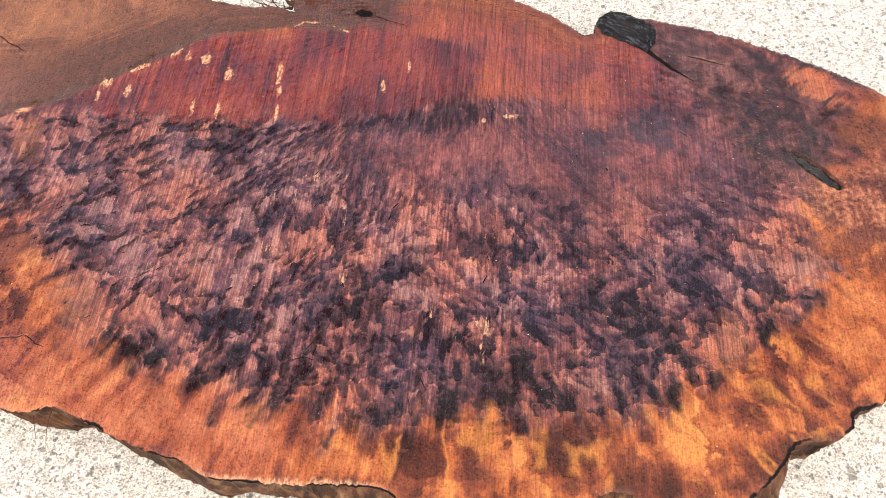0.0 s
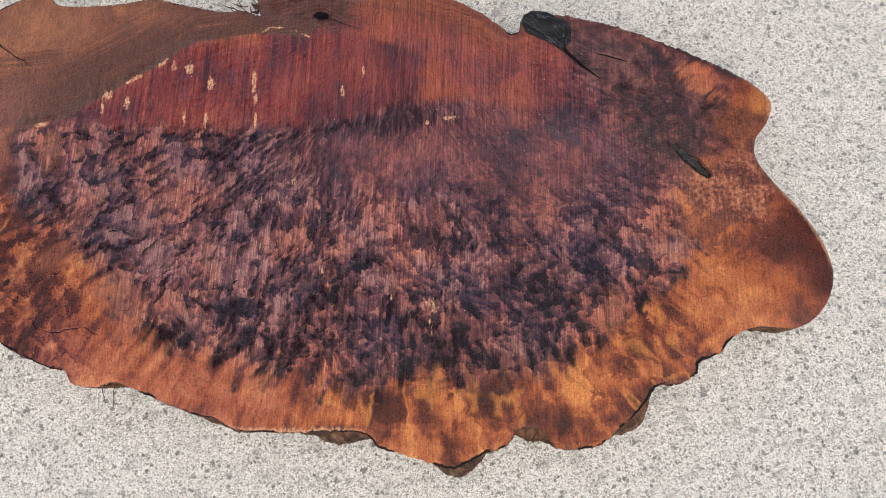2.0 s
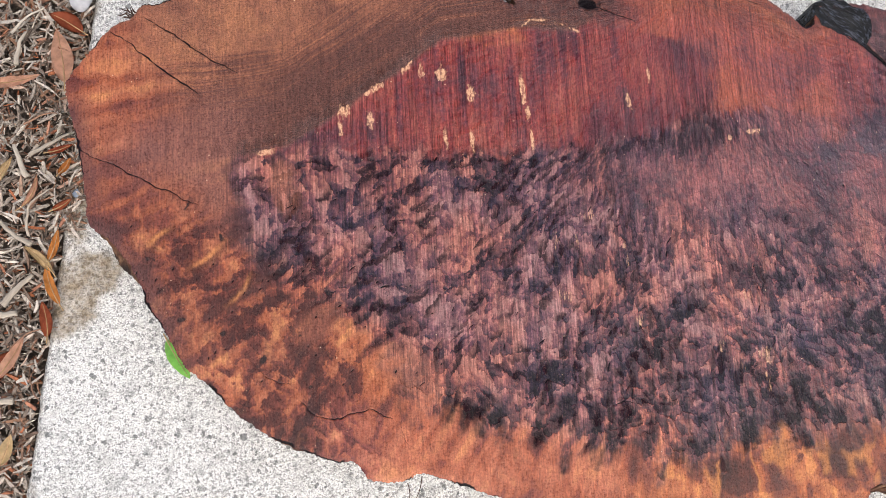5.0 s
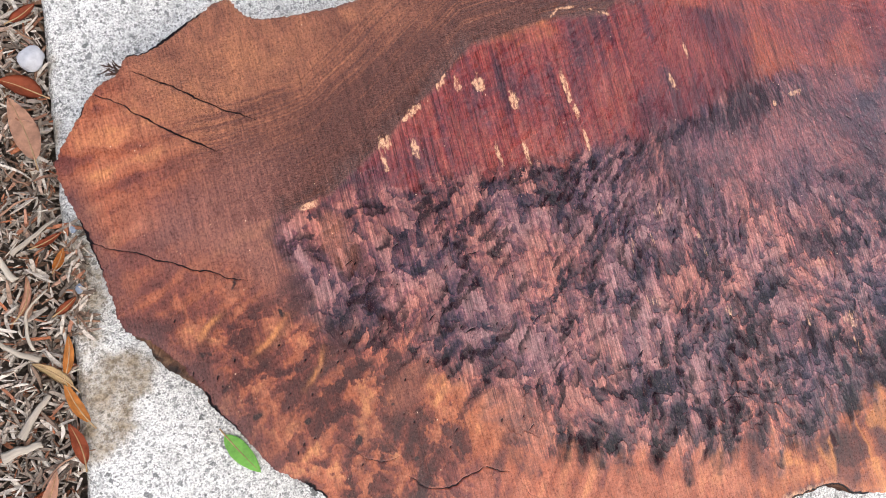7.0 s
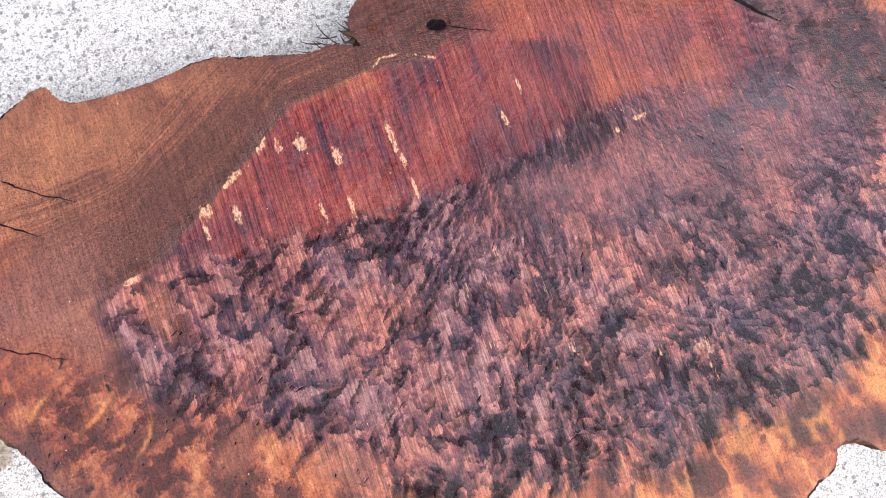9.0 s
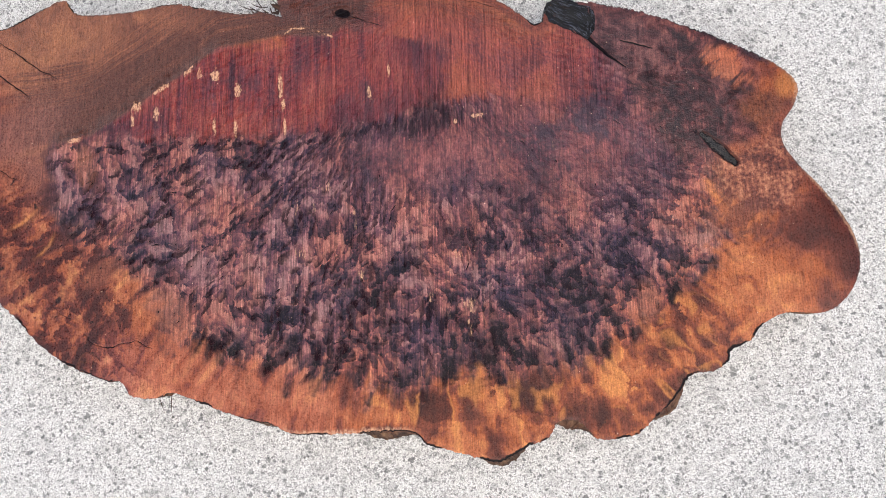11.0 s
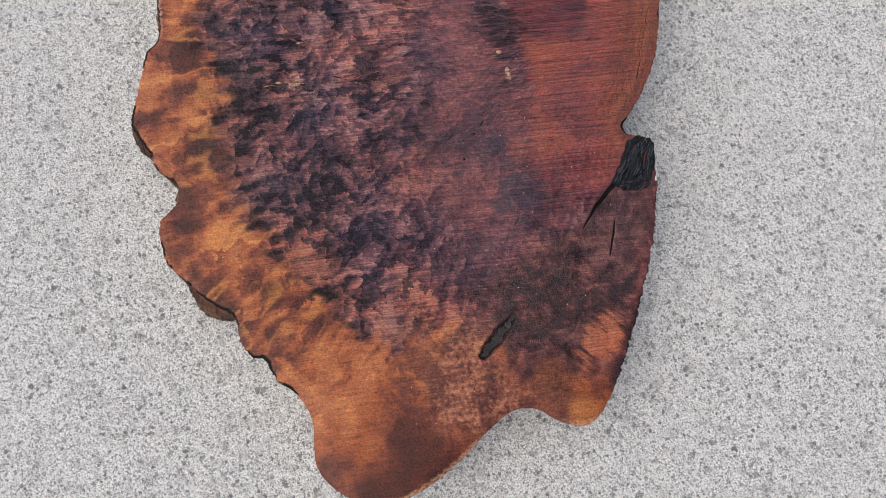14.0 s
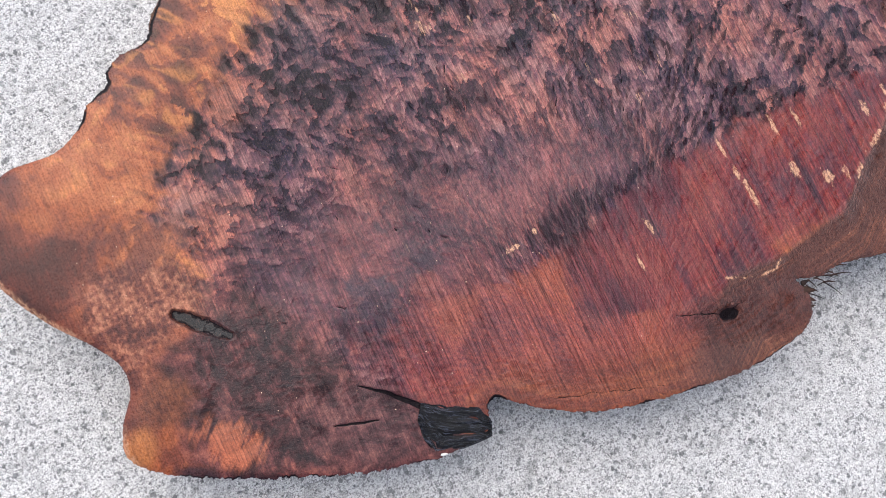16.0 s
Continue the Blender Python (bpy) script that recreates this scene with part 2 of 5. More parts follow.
def attribute(me, name, columns):
    a = me.attributes.new(name, "FLOAT_COLOR", "POINT")
    data = np.stack([np.broadcast_to(c, (len(me.vertices),)) for c in columns], 1).astype(np.float32)
    a.data.foreach_set("color", np.clip(data, 0, 1).ravel())


# ---- ground: concrete pavement and the soil of the bed ----
def bed_edge(y):
    """x of the pavement's edge along the mulch bed."""
    return -0.953 + 0.135 * (y - 1.0)


def pavement():
    step = 0.0054
    u = np.arange(0, 3.1, step)                     # from the bed's edge to the right
    y = np.arange(-0.75, 2.25, step)
    U, Y = np.meshgrid(u, y)
    X = bed_edge(Y) + U + 0.004 * fbm(Y * 14, Y * 0, 3) * np.exp(-U / 0.05)
    # pits where the paste has worn from the sand, each a shallow dish
    pit = np.zeros_like(X)
    rng = np.random.default_rng(5)
    for _ in range(13500):
        px, py, r = rng.uniform(-1.05, 2.1), rng.uniform(-0.75, 2.25), rng.choice((0.0030, 0.0044, 0.0060), p=(0.50, 0.38, 0.12))
        j = int((py + 0.75) / step)
        i = int((px - bed_edge(py)) / step)
        a, b, c, d = max(j - 4, 0), j + 5, max(i - 4, 0), i + 5
        if i < 0:
            continue
        q = ((X[a:b, c:d] - px) ** 2 + (Y[a:b, c:d] - py) ** 2) / r ** 2
        pit[a:b, c:d] = np.maximum(pit[a:b, c:d], np.exp(-q * q) * rng.uniform(0.4, 1.0))
    Z = 0.0006 * fbm(X * 60, Y * 60, 8) + 0.0015 * fbm(X * 4, Y * 4, 9) - 0.0016 - 0.0028 * pit
    Z = np.minimum(Z, -0.0008) - 0.012 * np.exp(-U / 0.006)
    soil = smooth(0.25, 0.75, 1.25 * blob(X, Y, -0.925, 0.788, 0.050, 0.036, 15) + 1.1 * blob(X, Y, -0.962, 0.722, 0.045, 0.036, 40) + 0.9 * blob(X, Y, -0.945, 0.93, 0.030, 0.075)
                  + 0.5 * np.exp(-U / 0.03) * (0.5 + fbm(X * 20, Y * 20, 4)) + 0.35 * fbm(X * 30, Y * 30, 2))
    verts = np.stack([X, Y, Z], -1).reshape(-1, 3)
    n, m = X.shape
    k = np.arange(n * m).reshape(n, m)
    quads = np.stack([k[:-1, :-1], k[:-1, 1:], k[1:, 1:], k[1:, :-1]], -1).reshape(-1, 4)
    # the pavement's broken face towards the bed
    edge = k[:, 0]
    low = verts[edge] + np.array([0.004, 0, -0.07])
    base = len(verts) + np.arange(n)
    verts = np.concatenate([verts, low])
    quads = np.concatenate([quads, np.stack([edge[:-1], edge[1:], base[1:], base[:-1]], -1)])
    me = raw_mesh("pavement", verts, quads)
    pad = np.zeros(n)
    attribute(me, "ground_a", (np.concatenate([pit.ravel(), pad]), np.concatenate([soil.ravel(), pad + 0.8]), 0.0, 1.0))
    return link("pavement", me, CONCRETE)


def far_pavement():
    """The same concrete going on round the worked stretch."""
    bm = bmesh.new()
    for x0, x1, y0, y1 in ((1.85, 9, -8, 10),):
        bm.faces.new([bm.verts.new(v) for v in ((x0, y0, -0.016), (x1, y0, -0.016), (x1, y1, -0.016), (x0, y1, -0.016))])
    for y0, y1 in ((-8, -0.74), (2.24, 10)):
        bm.faces.new([bm.verts.new(v) for v in ((bed_edge(y0), y0, -0.016), (1.85, y0, -0.016), (1.85, y1, -0.016), (bed_edge(y1), y1, -0.016))])
    return link("pavement_apron", bm, CONCRETE)


tagged(pavement(), "pale grey weathered concrete with dark pits and sand grains", "pavement", kind="structure")
tagged(far_pavement(), "pale grey weathered concrete going on around the slab", "pavement", kind="structure")

SOIL = plain("mulch_soil", (0.110, 0.084, 0.066), (0.130, 0.098, 0.078), 150, 0.9, bump=0.02)


def soil():
    bm = bmesh.new()
    bmesh.ops.create_grid(bm, x_segments=60, y_segments=60, size=2.0)
    for v in bm.verts:
        far = max(abs(v.co.x), abs(v.co.y)) / 2.0
        v.co *= 1 + 60 * max(0, far - 0.8) ** 2 * 10
        v.co.z = -0.045 + 0.008 * noise.noise(v.co * 9)
    bm.normal_update()
    return link("ground", bm, SOIL)


tagged(soil(), "dark bare soil under the mulch bed", "ground", kind="structure")

# ---- the burl slab ----
TOP = 0.135
# The live edge, clockwise from the tip by the bed: bends of the rim as it grew.
RIM_BACK = [(-0.918, 1.048), (-0.914, 1.074), (-0.880, 1.118), (-0.848, 1.156), (-0.820, 1.168), (-0.803, 1.190), (-0.775, 1.193), (-0.710, 1.226),
            (-0.660, 1.246), (-0.635, 1.217), (-0.585, 1.207), (-0.500, 1.211), (-0.430, 1.220), (-0.360, 1.204), (-0.290, 1.187), (-0.245, 1.188),
            (-0.206, 1.175), (-0.214, 1.205), (-0.195, 1.240), (-0.150, 1.254), (-0.072, 1.259), (0.000, 1.250), (0.095, 1.231), (0.170, 1.208)]
RIM_RIGHT = [(0.232, 1.174), (0.275, 1.140), (0.294, 1.123), (0.312, 1.126), (0.332, 1.158), (0.405, 1.160), (0.437, 1.150), (0.490, 1.137), (0.549, 1.113),
             (0.650, 1.066), (0.735, 1.018), (0.778, 0.980), (0.788, 0.953), (0.772, 0.915), (0.750, 0.885), (0.747, 0.845), (0.772, 0.800), (0.805, 0.757),
             (0.838, 0.700), (0.855, 0.648), (0.852, 0.600), (0.825, 0.553)]
RIM_FRONT = [(0.780, 0.525), (0.710, 0.527), (0.665, 0.507), (0.642, 0.482), (0.606, 0.465), (0.594, 0.444), (0.570, 0.430), (0.530, 0.425), (0.508, 0.400),
             (0.485, 0.376), (0.450, 0.347), (0.430, 0.329), (0.387, 0.320), (0.352, 0.323), (0.333, 0.345), (0.310, 0.357), (0.284, 0.352), (0.268, 0.328),
             (0.230, 0.314), (0.178, 0.290), (0.140, 0.298), (0.085, 0.315), (0.050, 0.325), (0.028, 0.346), (-0.020, 0.352), (-0.100, 0.351)]
RIM_LEFT = [(-0.190, 0.355), (-0.230, 0.373), (-0.290, 0.389), (-0.360, 0.417), (-0.415, 0.440), (-0.450, 0.431), (-0.495, 0.439), (-0.515, 0.464),
            (-0.550, 0.470), (-0.628, 0.508), (-0.680, 0.547), (-0.720, 0.592), (-0.755, 0.626), (-0.785, 0.685), (-0.805, 0.715), (-0.815, 0.752),
            (-0.850, 0.810), (-0.885, 0.843), (-0.890, 0.885), (-0.896, 0.930), (-0.906, 0.990)]


def rim_curve(step=0.0006):
    """The rim as a closed smooth curve with fine natural raggedness: points, and outward normals."""
    p = np.array(RIM_BACK + RIM_RIGHT + RIM_FRONT + RIM_LEFT)
    out = []
    n = len(p)
    for i in range(n):
        a, b, c, d = p[i - 1], p[i], p[(i + 1) % n], p[(i + 2) % n]
        t = np.linspace(0, 1, max(4, int(np.linalg.norm(c - b) / step)), endpoint=False)[:, None]
        out.append(0.5 * (2 * b + (c - a) * t + (2 * a - 5 * b + 4 * c - d) * t ** 2 + (3 * b - a - 3 * c + d) * t ** 3))
    q = np.concatenate(out)
    tangent = np.roll(q, -6, 0) - np.roll(q, 6, 0)
    tangent /= np.linalg.norm(tangent, axis=1)[:, None]
    normal = np.stack([-tangent[:, 1], tangent[:, 0]], 1)
    ragged = 0.0022 * fbm(q[:, 0] * 70, q[:, 1] * 70, 31, 4) + 0.0016 * fbm(q[:, 0] * 260, q[:, 1] * 260, 33, 3)
    calm = 1 - 0.75 * smooth(0.55, 0.75, q[:, 0]) * smooth(1.0, 0.9, q[:, 1]) + 0.6 * smooth(1.0, 1.05, q[:, 1]) * smooth(0.4, 0.5, q[:, 0])            # the lobe is worn smooth
    return q + normal * (ragged * calm)[:, None], normal


RIM, RIM_NORMAL = rim_curve()


def inside_rim(X, Y):
    result = np.zeros(X.shape, bool)
    x0, y0 = RIM[:, 0], RIM[:, 1]
    x1, y1 = np.roll(x0, -1), np.roll(y0, -1)
    for j in range(X.shape[0]):
        y = Y[j, 0]
        s = (y0 > y) != (y1 > y)
        cross = np.sort(x0[s] + (y - y0[s]) / (y1[s] - y0[s]) * (x1[s] - x0[s]))
        result[j] = np.searchsorted(cross, X[j]) % 2 == 1
    return result


def along(x, y, nodes):
    """Distance to a bent line, and how far along it the nearest place is (0 to 1)."""
    best, place = np.full(x.shape, 9.0), np.zeros(x.shape)
    n = len(nodes) - 1
    for i in range(n):
        (ax, ay), (bx, by) = nodes[i], nodes[i + 1]
        ux, uy = bx - ax, by - ay
        t = np.clip(((x - ax) * ux + (y - ay) * uy) / (ux * ux + uy * uy), 0, 1)
        d = np.hypot(x - ax - t * ux, y - ay - t * uy)
        near = d < best
        best, place = np.where(near, d, best), np.where(near, (i + t) / n, place)
    return best, place


# drying cracks and splits: a bent line and its width
CRACKS = [
    ([(-0.800, 1.168), (-0.751, 1.136), (-0.709, 1.101), (-0.660, 1.072)], 0.0019),
    ([(-0.850, 1.148), (-0.808, 1.112), (-0.762, 1.072), (-0.722, 1.042)], 0.0019),
    ([(-0.900, 0.958), (-0.856, 0.938), (-0.803, 0.905), (-0.748, 0.874), (-0.725, 0.864)], 0.0018),
    ([(0.330, 1.150), (0.385, 1.098), (0.405, 1.078), (0.436, 1.043), (0.467, 1.017)], 0.0046),
    ([(0.462, 1.073), (0.490, 1.064), (0.520, 1.053)], 0.0034),
    ([(-0.655, 0.620), (-0.636, 0.598), (-0.610, 0.585), (-0.590, 0.590)], 0.0013),
    ([(-0.590, 0.560), (-0.565, 0.533), (-0.535, 0.530), (-0.490, 0.540), (-0.455, 0.522)], 0.0016),
    ([(-0.455, 0.522), (-0.440, 0.490), (-0.400, 0.450)], 0.0010),
    ([(-0.118, 0.512), (-0.100, 0.520), (-0.082, 0.514)], 0.0014),
    ([(-0.100, 0.492), (-0.090, 0.500), (-0.084, 0.490)], 0.0014),
    ([(-0.112, 1.166), (-0.080, 1.172), (-0.055, 1.160), (-0.005, 1.139)], 0.0018),
    ([(0.405, 0.650), (0.412, 0.622), (0.425, 0.600)], 0.0009),
    ([(0.060, 1.222), (0.150, 1.188), (0.225, 1.160)], 0.0014),
    ([(0.000, 0.535), (0.006, 0.515), (0.012, 0.500)], 0.0012),
    ([(-0.020, 0.755), (-0.018, 0.730)], 0.0012), ([(0.005, 0.722), (0.012, 0.742)], 0.0012),
]
# where pale flecks of bark and pith were caught in the saw's way: x, y, half length, half width
FLECKS_BACK = [(-0.340, 1.059, 0.012, 0.009), (-0.295, 1.024, 0.014, 0.008), (-0.209, 1.026, 0.026, 0.005), (-0.204, 0.985, 0.012, 0.004), (-0.201, 0.942, 0.020, 0.003),
               (-0.498, 1.002, 0.011, 0.011), (-0.459, 0.985, 0.017, 0.006), (-0.372, 1.064, 0.014, 0.005), (-0.034, 0.998, 0.014, 0.004), (0.006, 1.045, 0.014, 0.003),
               (-0.342, 0.953, 0.016, 0.004), (-0.299, 0.945, 0.020, 0.004), (-0.506, 0.975, 0.014, 0.004), (0.175, 0.939, 0.004, 0.014), (0.132, 0.930, 0.005, 0.004)]
FLECKS_FRONT = [(-0.181, 0.692, 0.012, 0.004), (-0.170, 0.688, 0.010, 0.007), (-0.181, 0.780, 0.016, 0.004), (-0.068, 0.745, 0.022, 0.003), (0.140, 0.572, 0.014, 0.012),
                (0.317, 0.868, 0.013, 0.003), (-0.123, 0.813, 0.008, 0.012), (0.120, 0.668, 0.007, 0.014), (0.070, 0.590, 0.012, 0.004), (-0.145, 0.775, 0.014, 0.003),
                (0.100, 0.560, 0.014, 0.004), (-0.060, 0.640, 0.009, 0.006), (0.138, 0.530, 0.018, 0.004)]
# the burl's largest eyes: x, y, half length, half width, turn; dark ones, then pale ones
EYES_LEFT = [(-0.572, 0.908, 0.040, 0.017, 0), (-0.496, 0.827, 0.029, 0.011, 20), (-0.442, 0.771, 0.063, 0.010, 30), (-0.414, 0.705, 0.057, 0.011, 35), (-0.447, 0.646, 0.046, 0.011, 45),
             (-0.503, 0.608, 0.052, 0.014, 40), (-0.463, 0.582, 0.035, 0.017, 0), (-0.362, 0.667, 0.046, 0.014, 60), (-0.266, 0.759, 0.069, 0.010, 25), (-0.162, 0.720, 0.035, 0.017, -30),
             (-0.204, 0.710, 0.069, 0.011, 40), (-0.333, 0.552, 0.035, 0.017, 0), (-0.371, 0.500, 0.040, 0.029, 0), (-0.289, 0.521, 0.057, 0.016, 60), (-0.195, 0.532, 0.057, 0.023, 60),
             (-0.110, 0.452, 0.069, 0.040, 0), (-0.060, 0.488, 0.040, 0.023, 0), (-0.055, 0.646, 0.035, 0.016, 50), (-0.278, 0.864, 0.057, 0.014, -10)]
EYES_RIGHT = [(-0.038, 0.584, 0.069, 0.014, 0), (0.079, 0.646, 0.035, 0.023, 0), (0.130, 0.630, 0.029, 0.023, 0), (0.200, 0.505, 0.035, 0.069, 0), (0.250, 0.585, 0.046, 0.029, 0),
              (0.322, 0.677, 0.046, 0.017, 0), (0.328, 0.545, 0.035, 0.069, 0), (0.386, 0.526, 0.023, 0.069, 0), (0.431, 0.666, 0.046, 0.023, 0), (0.574, 0.606, 0.035, 0.029, 0),
              (0.623, 0.626, 0.017, 0.035, 0), (0.503, 0.556, 0.057, 0.011, 70), (0.002, 0.917, 0.069, 0.017, 5), (0.077, 0.927, 0.046, 0.029, 0), (0.391, 0.922, 0.040, 0.052, 0),
              (0.298, 0.902, 0.029, 0.023, 0), (0.181, 0.687, 0.046, 0.014, 10)]
PALE_EYES = [(-0.603, 0.880, 0.025, 0.046, 0), (-0.467, 0.743, 0.035, 0.016, 20), (-0.375, 0.689, 0.052, 0.016, 20), (-0.276, 0.658, 0.057, 0.028, 0), (-0.171, 0.678, 0.040, 0.023, 0),
             (-0.314, 0.583, 0.069, 0.029, -20), (-0.135, 0.573, 0.046, 0.023, 0), (0.110, 0.656, 0.035, 0.016, 0), (0.161, 0.620, 0.063, 0.018, 5), (0.140, 0.564, 0.040, 0.029, 0),
             (0.380, 0.631, 0.029, 0.035, 0), (0.460, 0.556, 0.032, 0.069, 0), (0.510, 0.677, 0.069, 0.018, -8), (-0.113, 0.812, 0.040, 0.017, 0), (0.029, 0.605, 0.052, 0.021, 0),
             (-0.427, 0.541, 0.035, 0.057, -20), (-0.547, 0.777, 0.035, 0.016, 30), (0.242, 0.656, 0.069, 0.014, -5), (0.209, 0.446, 0.023, 0.046, -30)]
# bud eyes in the sapwood by the tip
BUD_EYES = [(-0.817, 0.834), (-0.788, 0.735), (-0.744, 0.865), (-0.694, 0.814), (-0.742, 0.778), (-0.755, 0.690), (-0.660, 0.725), (-0.640, 0.625), (-0.585, 0.660), (-0.570, 0.575), (-0.800, 0.785), (-0.700, 0.665)]
# a thin bent line of pale pith under the small knot
PITH = [(-0.205, 1.132), (-0.186, 1.146), (-0.161, 1.145), (-0.132, 1.136), (-0.104, 1.123)]
# the seam between the brown sapwood of the back and the red heart
SEAM = [(-0.720, 0.930), (-0.638, 0.938), (-0.588, 0.948), (-0.498, 1.003), (-0.455, 1.033), (-0.402, 1.066), (-0.334, 1.113), (-0.211, 1.130), (-0.108, 1.124), (0.000, 1.20)]


# the heart's outline inside the sapwood, from the bed's tip round the front to the back rim
HEART = [(-0.655, 0.945), (-0.692, 0.915), (-0.672, 0.865), (-0.668, 0.800), (-0.630, 0.745), (-0.560, 0.705), (-0.500, 0.645), (-0.450, 0.580), (-0.400, 0.522), (-0.275, 0.472),
         (-0.190, 0.448), (-0.110, 0.442), (0.012, 0.412), (0.110, 0.440), (0.200, 0.428), (0.300, 0.445), (0.364, 0.450), (0.443, 0.507), (0.544, 0.586), (0.600, 0.630),
         (0.622, 0.672), (0.596, 0.730), (0.610, 0.800), (0.660, 0.880), (0.700, 0.960), (0.640, 1.060), (0.500, 1.120), (0.330, 1.150), (0.200, 1.215), (0.000, 1.260),
         (-0.220, 1.230), (-0.211, 1.130), (-0.334, 1.113), (-0.402, 1.066), (-0.455, 1.033), (-0.498, 1.003), (-0.588, 0.948)]
# bends of the grain that show as lines: the arc behind the red, the bow by the tip, the ridge before the right bank, the red's lower edge
ARC = [(-0.068, 1.135), (0.043, 1.110), (0.103, 1.076), (0.110, 1.029), (0.098, 0.989), (0.070, 0.944), (0.010, 0.925)]
BOW = [(-0.655, 0.945), (-0.692, 0.915), (-0.672, 0.867), (-0.668, 0.800), (-0.650, 0.760)]
RIDGE = [(0.366, 1.105), (0.430, 1.040), (0.470, 0.985), (0.498, 0.921), (0.520, 0.866), (0.558, 0.812), (0.590, 0.740)]
RED_LOW = [(-0.72, 0.935), (-0.643, 0.930), (-0.471, 0.922), (-0.303, 0.914), (-0.171, 0.912), (-0.062, 0.918), (0.045, 0.945), (0.109, 0.960), (0.20, 0.955), (0.60, 0.90)]
# linear colours of the wood
PINK, PLUM, MAROON = (0.262, 0.090, 0.076), (0.098, 0.030, 0.038), (0.016, 0.005, 0.008)
CRIMSON, BRICK, RUST_RED = (0.195, 0.034, 0.031), (0.270, 0.060, 0.043), (0.310, 0.076, 0.042)
GOLD, AMBER, RUSSET, UMBER = (0.530, 0.200, 0.060), (0.370, 0.116, 0.044), (0.175, 0.044, 0.022), (0.044, 0.013, 0.009)
SMOKE, COCOA = (0.175, 0.074, 0.058), (0.100, 0.042, 0.032)


def inside(x, y, nodes):
    odd = np.zeros(x.shape, bool)
    for (ax, ay), (bx, by) in zip(nodes, nodes[1:] + nodes[:1]):
        if ay != by:
            odd ^= ((ay > y) != (by > y)) & (x < ax + (y - ay) / (by - ay) * (bx - ax))
    return odd


def shades(v, *stops):
    """Colours along a scale of (place, colour)."""
    return np.stack([np.interp(v, [s[0] for s in stops], [s[1][i] for s in stops]) for i in range(3)], 1)


def over(below, colour, cover):
    """Lay a colour, or a row of them, over another."""
    return below + (np.asarray(colour) - below) * np.clip(cover, 0, 1)[:, None]


def swell(x, y, seed, octaves=4, gain=0.5, push=3.0):
    """Noise with full swings, -1 to 1."""
    return np.tanh(push * fbm(x, y, seed, octaves, gain))


def flakes(u, v, seed):
    """Irregular flakes of curly grain: two chances for each, the way from its middle, and how near its border is."""
    u0, v0 = np.floor(u).astype(np.int64), np.floor(v).astype(np.int64)
    best, second = np.full(u.shape, 9.0), np.full(u.shape, 9.0)
    one, two, across, out = (np.zeros(u.shape) for _ in range(4))
    for i in (-1, 0, 1):
        for j in (-1, 0, 1):
            a, b = lattice(u0 + i, v0 + j, seed) / (2 * math.pi), lattice(u0 + i, v0 + j, seed + 7) / (2 * math.pi)
            du, dv = u - (u0 + i + a), v - (v0 + j + b)
            q = np.hypot(du, dv)
            near = q < best
            second = np.where(near, best, np.minimum(second, q))
            best, one, two = np.where(near, q, best), np.where(near, (a * 7.31 + b * 3.17) % 1, one), np.where(near, (a * 5.77 + b * 9.13) % 1, two)
            across, out = np.where(near, du, across), np.where(near, dv, out)
    return one, two, across, out, second - best


